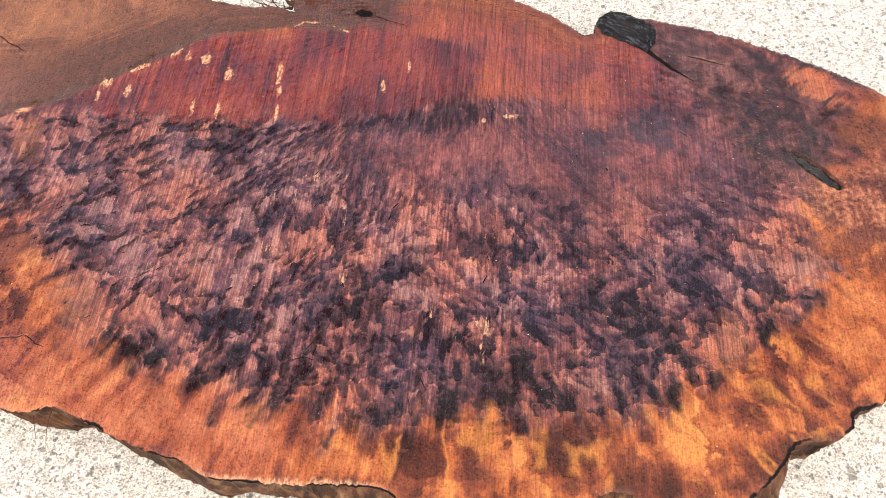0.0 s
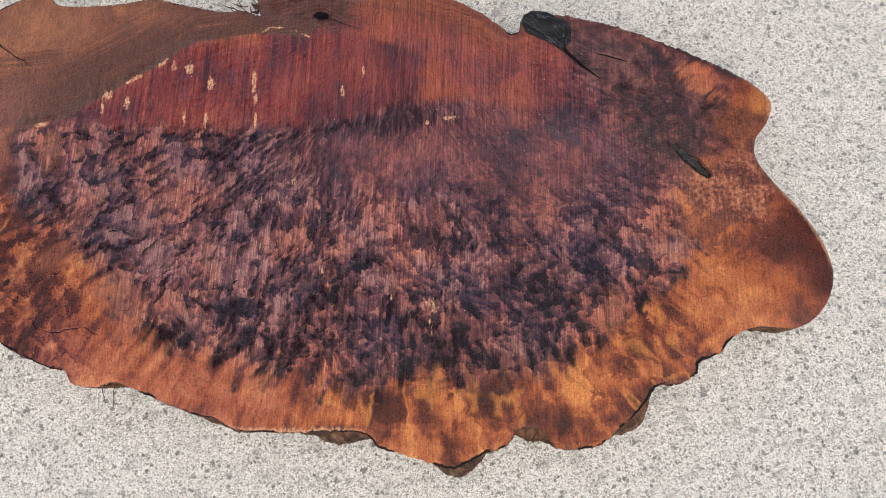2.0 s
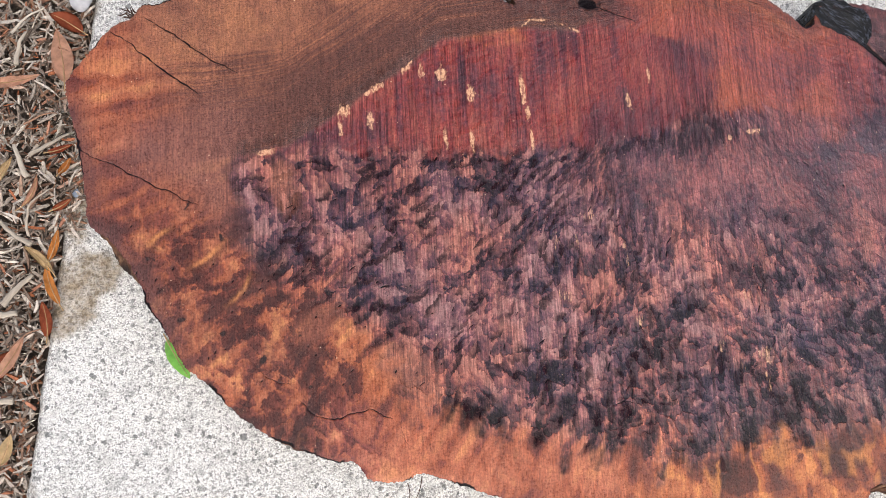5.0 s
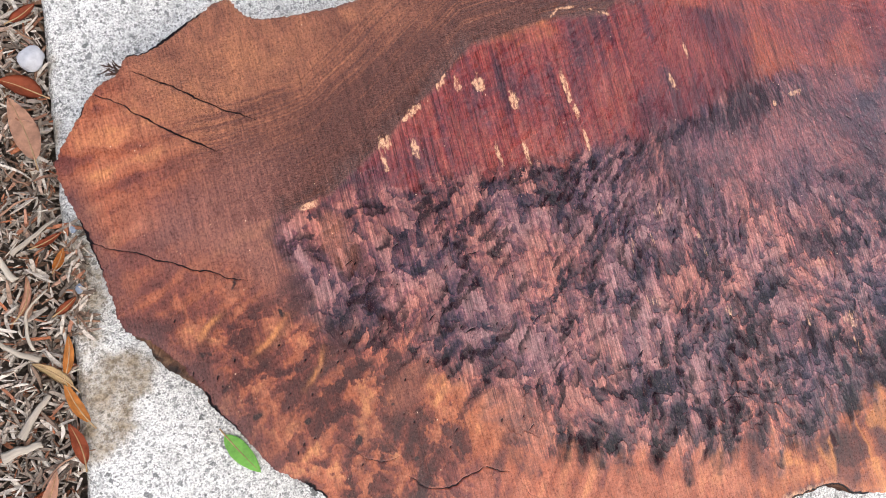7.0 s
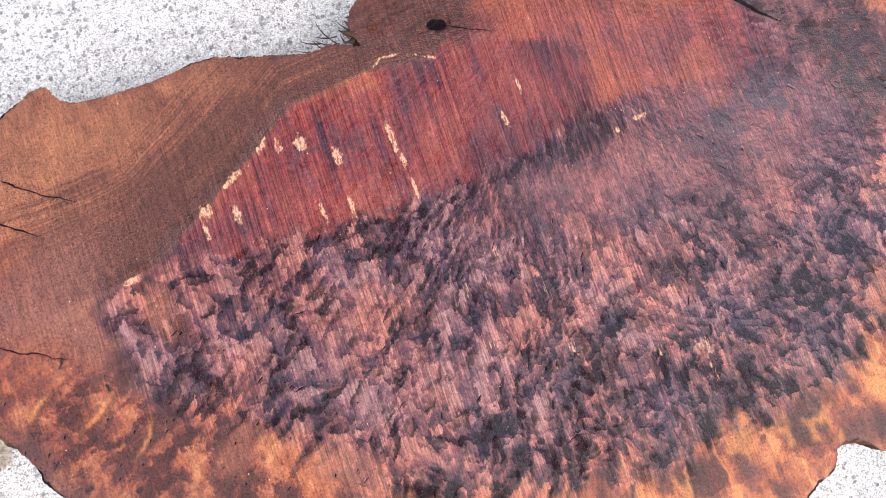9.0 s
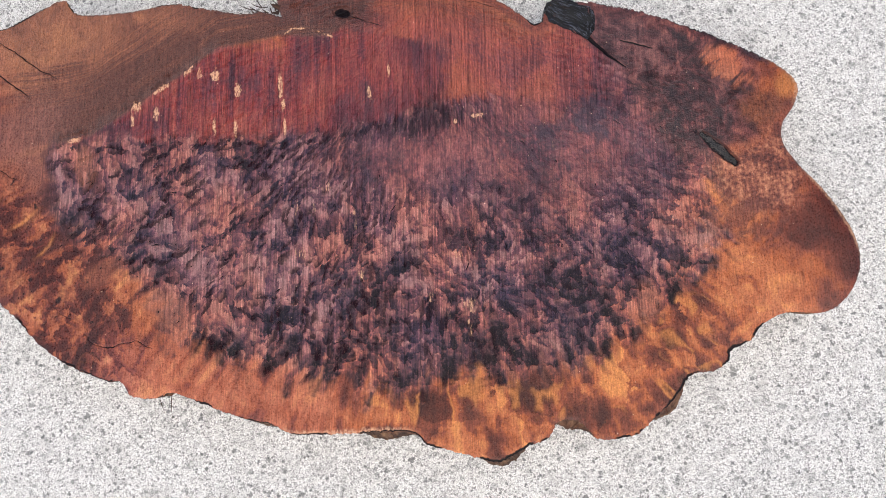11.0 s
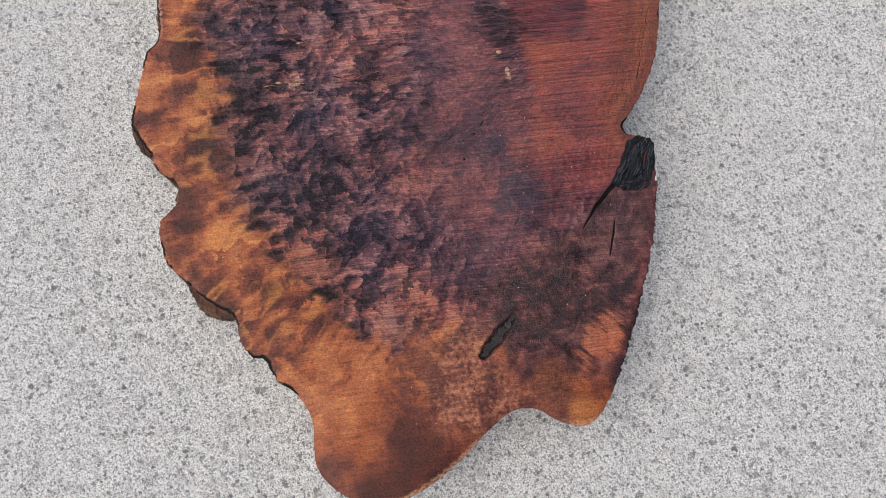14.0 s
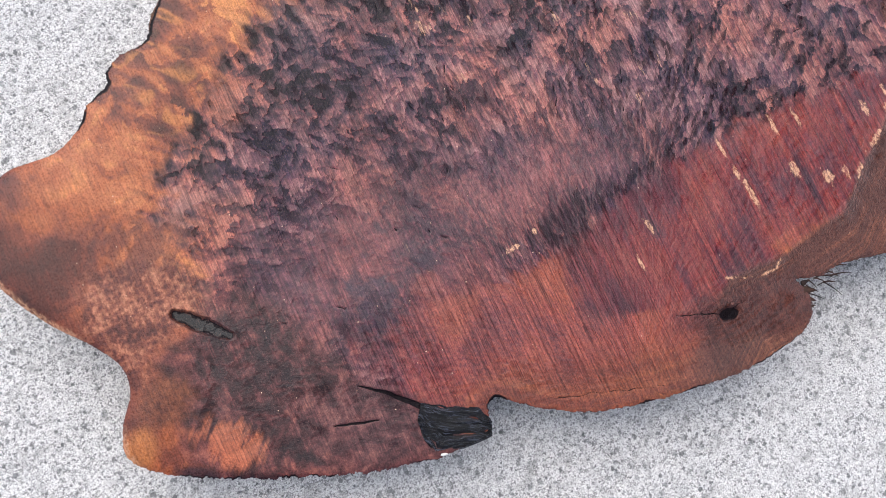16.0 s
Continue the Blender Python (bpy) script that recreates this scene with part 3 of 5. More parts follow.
def wood_fields(x, y, d):
    """All that colours and shapes the sawn face at x, y, d metres in from the rim."""
    # the saw drags the figure to and fro along y
    comb = 0.0016 * grain(x * 330, y * 9, 40) + 0.0014 * grain(x * 150, y * 6, 39)
    wx = x + 0.012 * fbm(x * 7, y * 7, 41, 2)
    wy = y + 0.012 * fbm(x * 7, y * 7, 42, 2) + comb
    # grain fans out from the back
    ang, rad = np.arctan2(wx - 0.10, 1.20 - wy), np.hypot(wx - 0.10, 1.20 - wy)
    arc = ang * 0.58
    big, patch = fbm(x * 6, y * 6, 51, 3), fbm(wx * 13, wy * 15, 50, 3)
    curl, curl2 = fbm(arc * 15, rad * 15, 45, 2), fbm(arc * 15, rad * 15, 46, 2)
    mott = fbm(arc * 36 + 0.8 * curl, rad * 46 + 0.8 * curl2, 52, 4, 0.55)
    small = fbm(arc * 95 + 0.7 * curl, rad * 88, 54, 3, 0.6)
    flame = fbm(arc * 58, rad * 13, 53, 3)
    tongue = fbm(arc * 24, rad * 5, 55, 3)
    nib = 0.34 * small
    one, two, across, out, _ = flakes(arc * 46 + 0.5 * curl + nib, rad * 30 + 0.5 * curl2 + nib, 201)
    broad = (one - 0.5) * 1.7 + out * (0.2 + 0.8 * two) + 0.6 * across * (two - 0.5)
    one, two, across, out, _ = flakes(arc * 108 + 0.9 * curl2 + nib, rad * 66 + 0.9 * curl + nib, 203)
    fine = (one - 0.5) * 1.7 + out * (0.3 + 0.9 * two)
    one, two, across, out, rift = flakes(arc * 100 + 0.8 * curl + nib, rad * 36 + 0.6 * curl2, 207)
    lifted = smooth(0.57, 0.63, one) * smooth(0.02, 0.08, rift) * np.clip(0.75 + 1.0 * across * np.where(two > 0.4, 1, -1) + 0.4 * out, 0, 1)

    edge_d, _ = along(x, y, HEART + HEART[:1])
    seam_d, seam_t = along(x, y, SEAM[1:7])
    soft = np.where(inside(x, y, HEART), edge_d, -edge_d) + 0.045 * np.exp(-(seam_d / 0.025) ** 2)         # no sapwood along the seam
    front = smooth(0.86, 0.74, y)
    seam_y = np.interp(x, [p[0] for p in SEAM], [p[1] for p in SEAM])
    red_y = np.interp(x, [p[0] for p in RED_LOW], [p[1] for p in RED_LOW])

    # ---- sapwood ----
    streak = fbm(arc * 70, rad * 7, 60, 3)
    veil = fbm(arc * 22 + 0.8 * patch, rad * 13, 59, 4)
    one, two, across, out, rift = flakes(arc * 18 + 0.7 * fbm(x * 9, y * 9, 61, 2) + 0.4 * nib, rad * 11 + 0.7 * fbm(x * 9, y * 9, 62, 2) + 0.4 * nib, 205)
    panel = (one - 0.5) * 0.8 + across * np.where(two > 0.5, 1.3, -1.3) + 0.4 * out
    crease = smooth(0.07, 0.0, rift) * smooth(0.25, 0.5, one)
    one, two, across, out, rift = flakes(arc * 36 + 0.8 * fbm(x * 16, y * 16, 63, 2) + 0.5 * nib, rad * 19 + 0.8 * patch + 0.5 * nib, 209)
    panel = 0.38 * panel + 0.80 * ((one - 0.5) + across * np.where(two > 0.5, 1.0, -1.0) + 0.4 * out)
    crease = np.maximum(0.7 * crease, smooth(0.06, 0.0, rift) * smooth(0.45, 0.7, one))
    folds = smooth(-0.12, 0.02, x) * smooth(0.72, 0.62, x) * smooth(0.64, 0.55, y)          # the folded stretch of the front
    bud = smooth(-0.42, -0.56, x) * smooth(0.90, 0.80, y)                                    # the budded stretch by the tip
    tip = smooth(-0.60, -0.72, x) * smooth(0.80, 0.90, y)
    v = 0.40 + 0.30 * veil + 0.32 * streak * (1 - 0.75 * smooth(0.60, 0.70, x)) + 0.20 * big + 0.10 * mott + 0.20 * smooth(0.06, 0.0, d) * smooth(0.69, 0.77, x) * smooth(1.0, 0.9, y)
    v = v + folds * (0.32 * panel + 0.30 * veil + 0.14 * patch + 0.15) + bud * (0.16 * veil + 0.14 * patch + 0.24 * broad + 0.16 * fine + 0.13 + 0.35 * lifted)
    v = v + 0.14 * smooth(0.62, 0.70, x) * smooth(0.60, 0.68, y) - 0.20 * blob(x, y, 0.69, 0.582, 0.085, 0.045, 15) + 0.24 * blob(x, y, 0.83, 0.630, 0.060, 0.080) + 0.16 * blob(x, y, 0.78, 0.665, 0.07, 0.05) - 0.06 * blob(x, y, -0.30, 0.43, 0.16, 0.05, -14)
    for px, py, rx, ry, turn, amount in ((-0.109, 0.428, 0.026, 0.034, 20, 0.26), (0.169, 0.335, 0.034, 0.030, 0, 0.22), (0.440, 0.466, 0.042, 0.024, -20, 0.24), (0.500, 0.400, 0.026, 0.026, 0, 0.22),
                                         (0.300, 0.395, 0.030, 0.045, 30, 0.20), (0.360, 0.370, 0.018, 0.050, 20, 0.22), (0.250, 0.420, 0.024, 0.040, 0, 0.22),
                                         (0.535, 0.530, 0.060, 0.022, 40, 0.24), (0.130, 0.325, 0.026, 0.026, 0, -0.22), (0.205, 0.360, 0.040, 0.018, -25, -0.26), (0.430, 0.395, 0.050, 0.030, 0, -0.16)):
        v = v + amount * blob(wx - 0.005, wy - 0.005, px, py, rx, ry, turn)
    v = v + tip * (0.07 * fbm(d * 60 + 0.9 * fbm(x * 7, y * 7, 79), x * 3 + y * 3, 76, 3) + 0.05)
    v = np.where(v > 0.60, 0.60 + (v - 0.60) * (1 - 0.30 * folds), v)                      # the folds stay russet in their depths
    sap = shades(v, (0.02, GOLD), (0.30, AMBER), (0.46, (0.300, 0.080, 0.026)), (0.62, RUSSET), (0.80, (0.085, 0.018, 0.010)), (1.05, (0.040, 0.010, 0.007)))
    # gold highlights on the crests of folds and creases, painted into the sapwood's colour
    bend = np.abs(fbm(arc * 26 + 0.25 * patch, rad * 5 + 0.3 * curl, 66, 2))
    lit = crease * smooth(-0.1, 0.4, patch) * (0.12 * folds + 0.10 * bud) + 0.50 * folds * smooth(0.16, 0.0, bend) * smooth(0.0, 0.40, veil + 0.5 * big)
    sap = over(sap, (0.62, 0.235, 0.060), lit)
    sap = over(sap, sap * np.array([0.86, 0.90, 1.20]), np.maximum(bud, smooth(-0.55, -0.70, x)))
    # salmon stretch of the front, left of the folds
    sap = over(sap, sap * np.array([0.92, 0.90, 1.25]), smooth(-0.05, -0.15, x) * smooth(-0.62, -0.5, x) * smooth(0.6, 0.5, y))

    # ---- heart: pale flesh, plum, slate and maroon figure ----
    calm = np.clip(1.1 * blob(x, y, 0.34, 0.88, 0.25, 0.115, 4) + 0.8 * blob(x, y, 0.02, 0.86, 0.14, 0.05), 0, 1)
    lively = 1 - 0.50 * calm
    tone = (0.46 + 0.06 * blob(x, y, 0.10, 0.52, 0.42, 0.10) + 0.10 * blob(x, y, 0.32, 0.56, 0.24, 0.12) + 0.09 * blob(x, y, 0.02, 0.915, 0.22, 0.030, 4) - 0.06 * blob(x, y, -0.42, 0.78, 0.20, 0.14) + 0.06 * calm
            + lively * (0.06 * np.tanh(5 * mott) + 0.30 * broad + 0.30 * fine + 0.10 * small + 0.20 * patch) + 0.18 * big
            + 0.50 * flame * smooth(0.14, 0.03, soft) * front)
    for ex, ey, rx, ry, turn in EYES_LEFT + EYES_RIGHT:
        tone = tone + 0.20 * blob(wx - 0.006, wy - 0.006, ex, ey, rx * 0.8, ry * 0.9, turn)
    for ex, ey, rx, ry, turn in PALE_EYES:
        tone = tone - 0.22 * blob(wx - 0.006, wy - 0.006, ex, ey, rx * 0.8, ry * 0.9, turn)
    # curls round the two knots of the figure
    for kx, ky, size in ((-0.100, 0.500, 0.042), (-0.205, 0.800, 0.040), (0.000, 0.505, 0.03)):
        r = np.hypot(wx - 0.006 - kx, (wy - 0.006 - ky) * 1.2)
        tone = tone + np.exp(-(r / size) ** 2) * (0.10 * np.cos(r * 420 + 3 * patch) + 0.10)
    flesh = shades(tone, (0.05, (0.310, 0.125, 0.102)), (0.22, PINK), (0.36, (0.155, 0.050, 0.052)), (0.50, PLUM), (0.64, (0.050, 0.018, 0.028)), (0.78, (0.024, 0.014, 0.024)), (1.0, (0.009, 0.006, 0.011)))
    # warm and cool drifts
    warm = swell(x * 8, y * 8, 64, 3)
    flesh = flesh * (1 + warm[:, None] * np.array([0.16, 0.0, -0.16]))
    flesh = over(flesh, flesh * np.array([1.20, 0.95, 0.62]), smooth(0.10, 0.0, soft) * front * 0.8)
    # torn maroon edges where flakes lift
    torn = lifted * smooth(-0.35, -0.05, patch + 0.3 * big) * (0.45 + 0.55 * smooth(0.30, -0.15, x)) * lively
    flesh = over(flesh, MAROON, 0.92 * torn)
    # ---- the red behind ----
    reds = shades(0.5 + 0.7 * fbm(x * 11, y * 7, 121, 4) + 0.5 * fbm(x * 60, y * 3, 66, 3) + 0.25 * small, (0.05, BRICK), (0.45, CRIMSON), (0.75, (0.125, 0.029, 0.034)), (1.0, (0.065, 0.019, 0.026)))
    behind = smooth(0.0, 0.03, y - red_y + 0.020 * mott + 0.012 * patch)
    arc_x = np.interp(y, [p[1] for p in ARC[::-1]], [p[0] for p in ARC[::-1]])
    right = smooth(-0.012, 0.018, x - arc_x + 0.020 * mott + 0.03 * big) * behind
    reds = over(reds, shades(0.5 + 0.9 * fbm(x * 9, y * 8, 122, 4) + 0.4 * small, (0.15, RUST_RED), (0.50, BRICK), (0.95, (0.150, 0.040, 0.040))), right * smooth(0.42, 0.30, x))
    reds = over(reds, (0.120, 0.032, 0.037), 0.55 * (1 - right) * smooth(-0.16, 0.08, x + 0.15 * big) * smooth(1.15, 1.08, y) * np.clip(0.6 + 1.6 * patch, 0, 1))
    flesh = over(flesh, reds, behind * smooth(0.47, 0.37, x + 0.03 * mott))
    # plum plateau before the right bank
    plain_red = shades(0.5 + 0.6 * mott + 0.9 * big + 0.5 * small + 0.3 * patch, (0.0, (0.230, 0.060, 0.052)), (0.5, (0.120, 0.029, 0.034)), (1.0, (0.050, 0.018, 0.025)))
    flesh = over(flesh, plain_red, 0.70 * calm)
    flesh = over(flesh, (0.040, 0.024, 0.036), 0.75 * smooth(0.35, 0.9, blob(x, y, 0.392, 0.918, 0.050, 0.060) + 0.30 * mott + 0.15 * small) + 0.6 * smooth(0.4, 0.9, blob(x, y, 0.300, 0.900, 0.030, 0.024) + 0.3 * mott))
    flesh = over(flesh, (0.320, 0.085, 0.060), 0.55 * smooth(0.35, 0.9, blob(x, y, 0.315, 0.930, 0.030, 0.024) + 0.30 * mott + 0.2 * small))
    arc_d, arc_t = along(wx - 0.005, y, ARC)
    flesh = over(flesh, (0.040, 0.013, 0.017), 0.55 * np.exp(-(arc_d / 0.008) ** 2) * smooth(0.1, 0.4, arc_t) * (0.6 + 0.6 * big))
    flesh = over(flesh, (0.028, 0.012, 0.018), 0.60 * smooth(0.35, 1.0, blob(x, y, 0.085, 0.965, 0.030, 0.045) + 0.8 * blob(x, y, 0.03, 0.925, 0.10, 0.022, 6) + 0.5 * mott + 0.25 * fine))
    # brown back rim, right of the small knot
    back_rim = smooth(0.105, 0.02, d + 0.02 * big) * smooth(1.06, 1.13, y) * smooth(-0.20, -0.10, x) * smooth(0.40, 0.30, x)
    flesh = over(flesh, shades(0.5 + 0.5 * fbm(d * 60, x * 4, 68, 3) + 0.25 * small, (0.1, (0.300, 0.090, 0.036)), (0.5, (0.190, 0.050, 0.026)), (1.0, (0.090, 0.025, 0.017))), 0.80 * back_rim)

    heart = smooth(-0.020, 0.026, soft + 0.034 * flame * front + 0.022 * tongue * front + 0.016 * mott - 0.010 * bud * patch)
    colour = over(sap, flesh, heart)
    # dark smudges of the heart scattered into the sapwood
    smudge = smooth(0.16, 0.34, 0.4 * patch + 0.28 * broad + 0.28 * fine) * smooth(-0.10, -0.01, soft) * front * (1 - heart) * (1 - 0.65 * folds)
    colour = over(colour, (0.052, 0.014, 0.012), 0.70 * smudge * (0.35 + 0.65 * bud))
    for px, py, rx, ry, turn in ((-0.557, 0.662, 0.050, 0.028, 25), (-0.431, 0.585, 0.055, 0.038, -30), (-0.600, 0.880, 0.028, 0.050, 0), (0.461, 0.555, 0.026, 0.045, 0)):
        colour = over(colour, shades(0.5 + 0.5 * streak, (0, (0.36, 0.130, 0.070)), (1, (0.22, 0.068, 0.045))), 0.62 * smooth(0.25, 0.8, blob(wx - 0.005, wy - 0.005, px, py, rx, ry, turn) + 0.15 * mott))

    # ---- the brown back, the tip and its smoky band ----
    back = smooth(-0.004, 0.008, y - seam_y + 0.003 * fbm(x * 40, y * 40, 61)) * smooth(0.02, -0.10, x + 0.6 * (1.13 - y)) * smooth(-0.80, -0.64, x + (y - 0.95) * 0.5)
    depth = np.clip((y - seam_y) / 0.17, 0, 1)
    rings = fbm(depth * 10 + 0.8 * fbm(x * 4, y * 4, 65), x * 2.5, 69, 3)                # growth lines along the seam
    tan = shades(0.10 + 0.62 * depth ** 1.5 + 0.30 * smooth(-0.58, -0.74, x) * (1 - depth) + 0.22 * rings + 0.34 * fbm(x * 14, y * 14, 70) - 0.26 * blob(x, y, -0.545, 1.045, 0.150, 0.065, 32) + 0.45 * fbm(depth * 60 + 2 * fbm(x * 6, y * 6, 65), x * 5, 75, 2), (0.15, COCOA), (0.45, (0.160, 0.062, 0.040)), (0.75, (0.240, 0.096, 0.056)), (1.1, (0.310, 0.128, 0.066)))
    colour = over(colour, tan, back)
    band = 1.1 * blob(x, y, -0.755, 0.945, 0.105, 0.060, -8) + 0.8 * blob(x, y, -0.700, 0.880, 0.030, 0.060, 12) + 0.7 * blob(x, y, -0.690, 0.990, 0.07, 0.05, 20)
    colour = over(colour, SMOKE, 0.80 * np.clip(band + 0.25 * fbm(x * 16, y * 16, 60) * band, 0, 1) * (1 - heart))
    colour = over(colour, (0.095, 0.040, 0.036), 0.75 * smooth(0.045, 0.0, d + 0.02 * patch) * smooth(-0.70, -0.80, x) * smooth(1.10, 1.0, y))
    bow_d, bow_t = along(wx - 0.005, y, BOW)
    colour = over(colour, (0.045, 0.018, 0.022), 0.6 * np.exp(-(bow_d / 0.010) ** 2) * smooth(0.0, 0.15, bow_t))

    # ---- the right bank and the lobe ----
    ridge_x = np.interp(y, [p[1] for p in RIDGE[::-1]], [p[0] for p in RIDGE[::-1]])
    bank = smooth(-0.016, 0.020, x - ridge_x + 0.010 * mott) * smooth(0.700, 0.780, y + 0.02 * mott)
    granular = fbm(x * 120, y * 120, 71, 3)
    flow = swell((x * 0.60 - y * 0.80) * 9 + 0.7 * curl, (x * 0.80 + y * 0.60) * 34 + 0.9 * curl2, 72, 4)      # grain that runs from the stub down past the eye
    bark_tone = 0.62 + 0.26 * flow + 0.45 * mott + 0.16 * granular + 0.07 * fine
    dusky = shades(bark_tone, (0.05, (0.250, 0.082, 0.058)), (0.40, (0.110, 0.033, 0.030)), (0.68, (0.046, 0.014, 0.014)), (1.0, (0.016, 0.006, 0.008)))
    greyed = shades(bark_tone, (0.1, (0.220, 0.090, 0.075)), (0.5, (0.125, 0.046, 0.043)), (1.0, (0.042, 0.016, 0.018)))
    dusky = over(dusky, greyed, 0.8 * smooth(0.60, 0.48, x) * smooth(0.98, 1.03, y))
    colour = over(colour, dusky, bank * smooth(0.725, 0.690, x + 0.02 * mott) * smooth(0.80, 0.86, y + 0.02 * mott + 0.2 * (0.62 - x)))
    lobe_tone = 0.44 + 0.22 * swell(x * 24, y * 24, 73, 4) + 0.50 * granular + 0.20 * big
    blush = shades(lobe_tone, (0.05, (0.400, 0.165, 0.090)), (0.40, (0.205, 0.066, 0.039)), (0.68, (0.098, 0.029, 0.021)), (1.0, (0.055, 0.017, 0.014)))
    colour = over(colour, blush, smooth(0.25, 0.75, 1.2 * blob(x, y, 0.685, 0.775, 0.085, 0.060, -25) + 0.6 * blob(x, y, 0.74, 0.85, 0.05, 0.06) + 0.2 * mott))
    colour = over(colour, (0.095, 0.030, 0.024), 0.65 * smooth(0.20, 1.0, blob(x, y, 0.650, 0.705, 0.085, 0.050, -20) * (1 + 1.2 * mott + 0.5 * patch + 0.3 * fine)))
    colour = over(colour, shades(lobe_tone, (0.1, (0.200, 0.062, 0.026)), (0.9, (0.075, 0.020, 0.012))), smooth(0.3, 0.8, blob(x, y, 0.712, 0.918, 0.050, 0.040) + 0.2 * mott))
    colour = over(colour, shades(0.5 + 0.5 * streak, (0, (0.470, 0.140, 0.064)), (1, (0.310, 0.082, 0.040))), 0.95 * smooth(0.30, 0.80, blob(x, y, 0.657, 1.008, 0.056, 0.034, -48) * (1 + 0.6 * mott + 0.4 * patch + 0.9 * fbm((x * 0.7 - y * 0.7) * 90, (x * 0.7 + y * 0.7) * 9, 67))))
    colour = over(colour, (0.360, 0.130, 0.038), 0.85 * smooth(0.25, 0.8, blob(x, y, 0.768, 0.962, 0.028, 0.034, -30) + 0.15 * mott))
    colour = over(colour, (0.030, 0.015, 0.020), 0.85 * smooth(0.3, 0.8, blob(x, y, 0.714, 1.026, 0.040, 0.013, -38) + 0.2 * mott))
    # sooty halo by the small knot on the back rim
    dusk = smooth(0.25, 0.85, blob(x, y, -0.10, 1.175, 0.12, 0.050, -8) + blob(x, y, -0.17, 1.21, 0.05, 0.04) + 0.25 * fbm(x * 14, y * 14, 66))
    round_knot = np.hypot((x + 0.072) * 0.75, (y - 1.163) * 1.5)
    swirl = fbm(round_knot * 110 + 2 * fbm(x * 12, y * 12, 77), np.arctan2(y - 1.163, x + 0.072) * 1.2, 78, 2)
    colour = over(colour, shades(0.5 + 0.5 * swirl, (0.1, (0.130, 0.042, 0.030)), (0.9, (0.036, 0.012, 0.012))), 0.78 * dusk)
    # bud eyes with their curls
    twirl, tangle = fbm(x * 40, y * 40, 120, 3), fbm(x * 70, y * 70, 140, 3)
    dim = np.zeros_like(x)
    for n, (ex, ey) in enumerate(BUD_EYES):
        r = np.hypot(wx - 0.006 - ex, (wy - 0.006 - ey) * 1.25)
        near = np.exp(-(r / (0.026 + 0.008 * (n % 3))) ** 2)
        dim = np.maximum(dim, near * np.clip(0.45 + 0.30 * np.cos(r * (330 + 70 * (n % 4)) + 5.0 * twirl) + 0.45 * tangle, 0, 1))
    colour = over(colour, (0.075, 0.022, 0.017), 0.80 * dim)
    core = np.zeros_like(x)
    for n, (ex, ey) in enumerate(BUD_EYES):
        core = np.maximum(core, smooth(0.35, 0.75, blob(x, y, ex, ey, 0.0085, 0.0045, 35 * n) * (0.75 + 1.6 * tangle)))
    colour = over(colour, (0.016, 0.006, 0.006), core)
    # gold creases among the buds, shading painted along one side to look raised
    for nodes in ([(-0.752, 0.762), (-0.722, 0.780), (-0.692, 0.808)], [(-0.806, 0.796), (-0.785, 0.818), (-0.762, 0.830)], [(-0.700, 0.700), (-0.676, 0.722), (-0.668, 0.748)]):
        cr, ct = along(wx - 0.005, wy - 0.005, nodes)
        cs, _ = along(wx - 0.009, wy - 0.0015, nodes)
        colour = over(over(colour, (0.075, 0.020, 0.012), 0.7 * np.exp(-(cs / 0.006) ** 2)), (0.480, 0.190, 0.065), 0.8 * np.exp(-(cr / 0.0035) ** 2) * np.sin(np.clip(ct, 0.05, 0.95) * math.pi))

    # oil deepens the colour, the heart's most of all
    colour = colour * (np.array([0.90, 0.89, 0.90]) + heart[:, None] * np.array([-0.10, -0.02, 0.03]))
    # saw strokes, flecks
    kerf = np.clip(0.12 + 0.45 * smooth(0.0, 0.5, fbm(x * 5, y * 5, 74)) * smooth(0.02, 0.10, d) + 0.75 * smooth(0.88, 0.98, y) * smooth(0.01, 0.03, d), 0, 0.95) * (1 - 0.80 * np.maximum(back, dusk)) * (1 - 0.65 * np.maximum(bank, tip))
    fleck = np.zeros_like(x)
    chips = 0.5 * fbm(x * 190, y * 110, 81, 3)
    slivers = smooth(-0.05, 0.25, grain(x * 430, y * 45, 87))
    for fx, fy, ly, lx in FLECKS_BACK:
        fleck = np.maximum(fleck, smooth(0.42, 0.62, blob(x, y, fx, fy, lx * 1.05, ly * 1.1, 2) + chips * 0.95))
    for fx, fy, ly, lx in FLECKS_FRONT:
        fleck = np.maximum(fleck, 0.8 * slivers * smooth(0.42, 0.70, blob(x, y, fx, fy, lx * 1.05, ly * 1.1, 2) + chips * 0.9))
    fleck = np.maximum(fleck, smooth(0.50, 0.72, np.exp(-(seam_d / 0.0062) ** 2) * (0.98 * smooth(0.06, 0.22, fbm(x * 26, y * 26, 83, 3))) + chips * 0.8) * np.maximum(smooth(-0.535, -0.505, x) * smooth(-0.350, -0.385, x), smooth(-0.605, -0.620, x)) * smooth(0.0, 0.03, seam_t))
    pith_d, _ = along(x, y, PITH)
    fleck = np.maximum(fleck, smooth(0.40, 0.62, np.exp(-(pith_d / 0.0032) ** 2) * (0.42 + 0.55 * fbm(x * 50, y * 50, 86)) + chips * 0.7))
    dots = grain(x * 330, y * 330, 84)
    fleck = np.maximum(fleck, 0.8 * smooth(0.68, 0.84, dots * (0.72 + 0.4 * fbm(x * 7, y * 7, 85))))
    pale = smooth(0.009, 0.002, d + 0.003 * granular) * np.maximum(smooth(0.2, 0.6, blob(x, y, 0.84, 0.72, 0.06, 0.09, 30) + blob(x, y, 0.79, 0.95, 0.03)), smooth(0.2, 0.6, blob(x, y, -0.10, 0.35, 0.12, 0.03)))
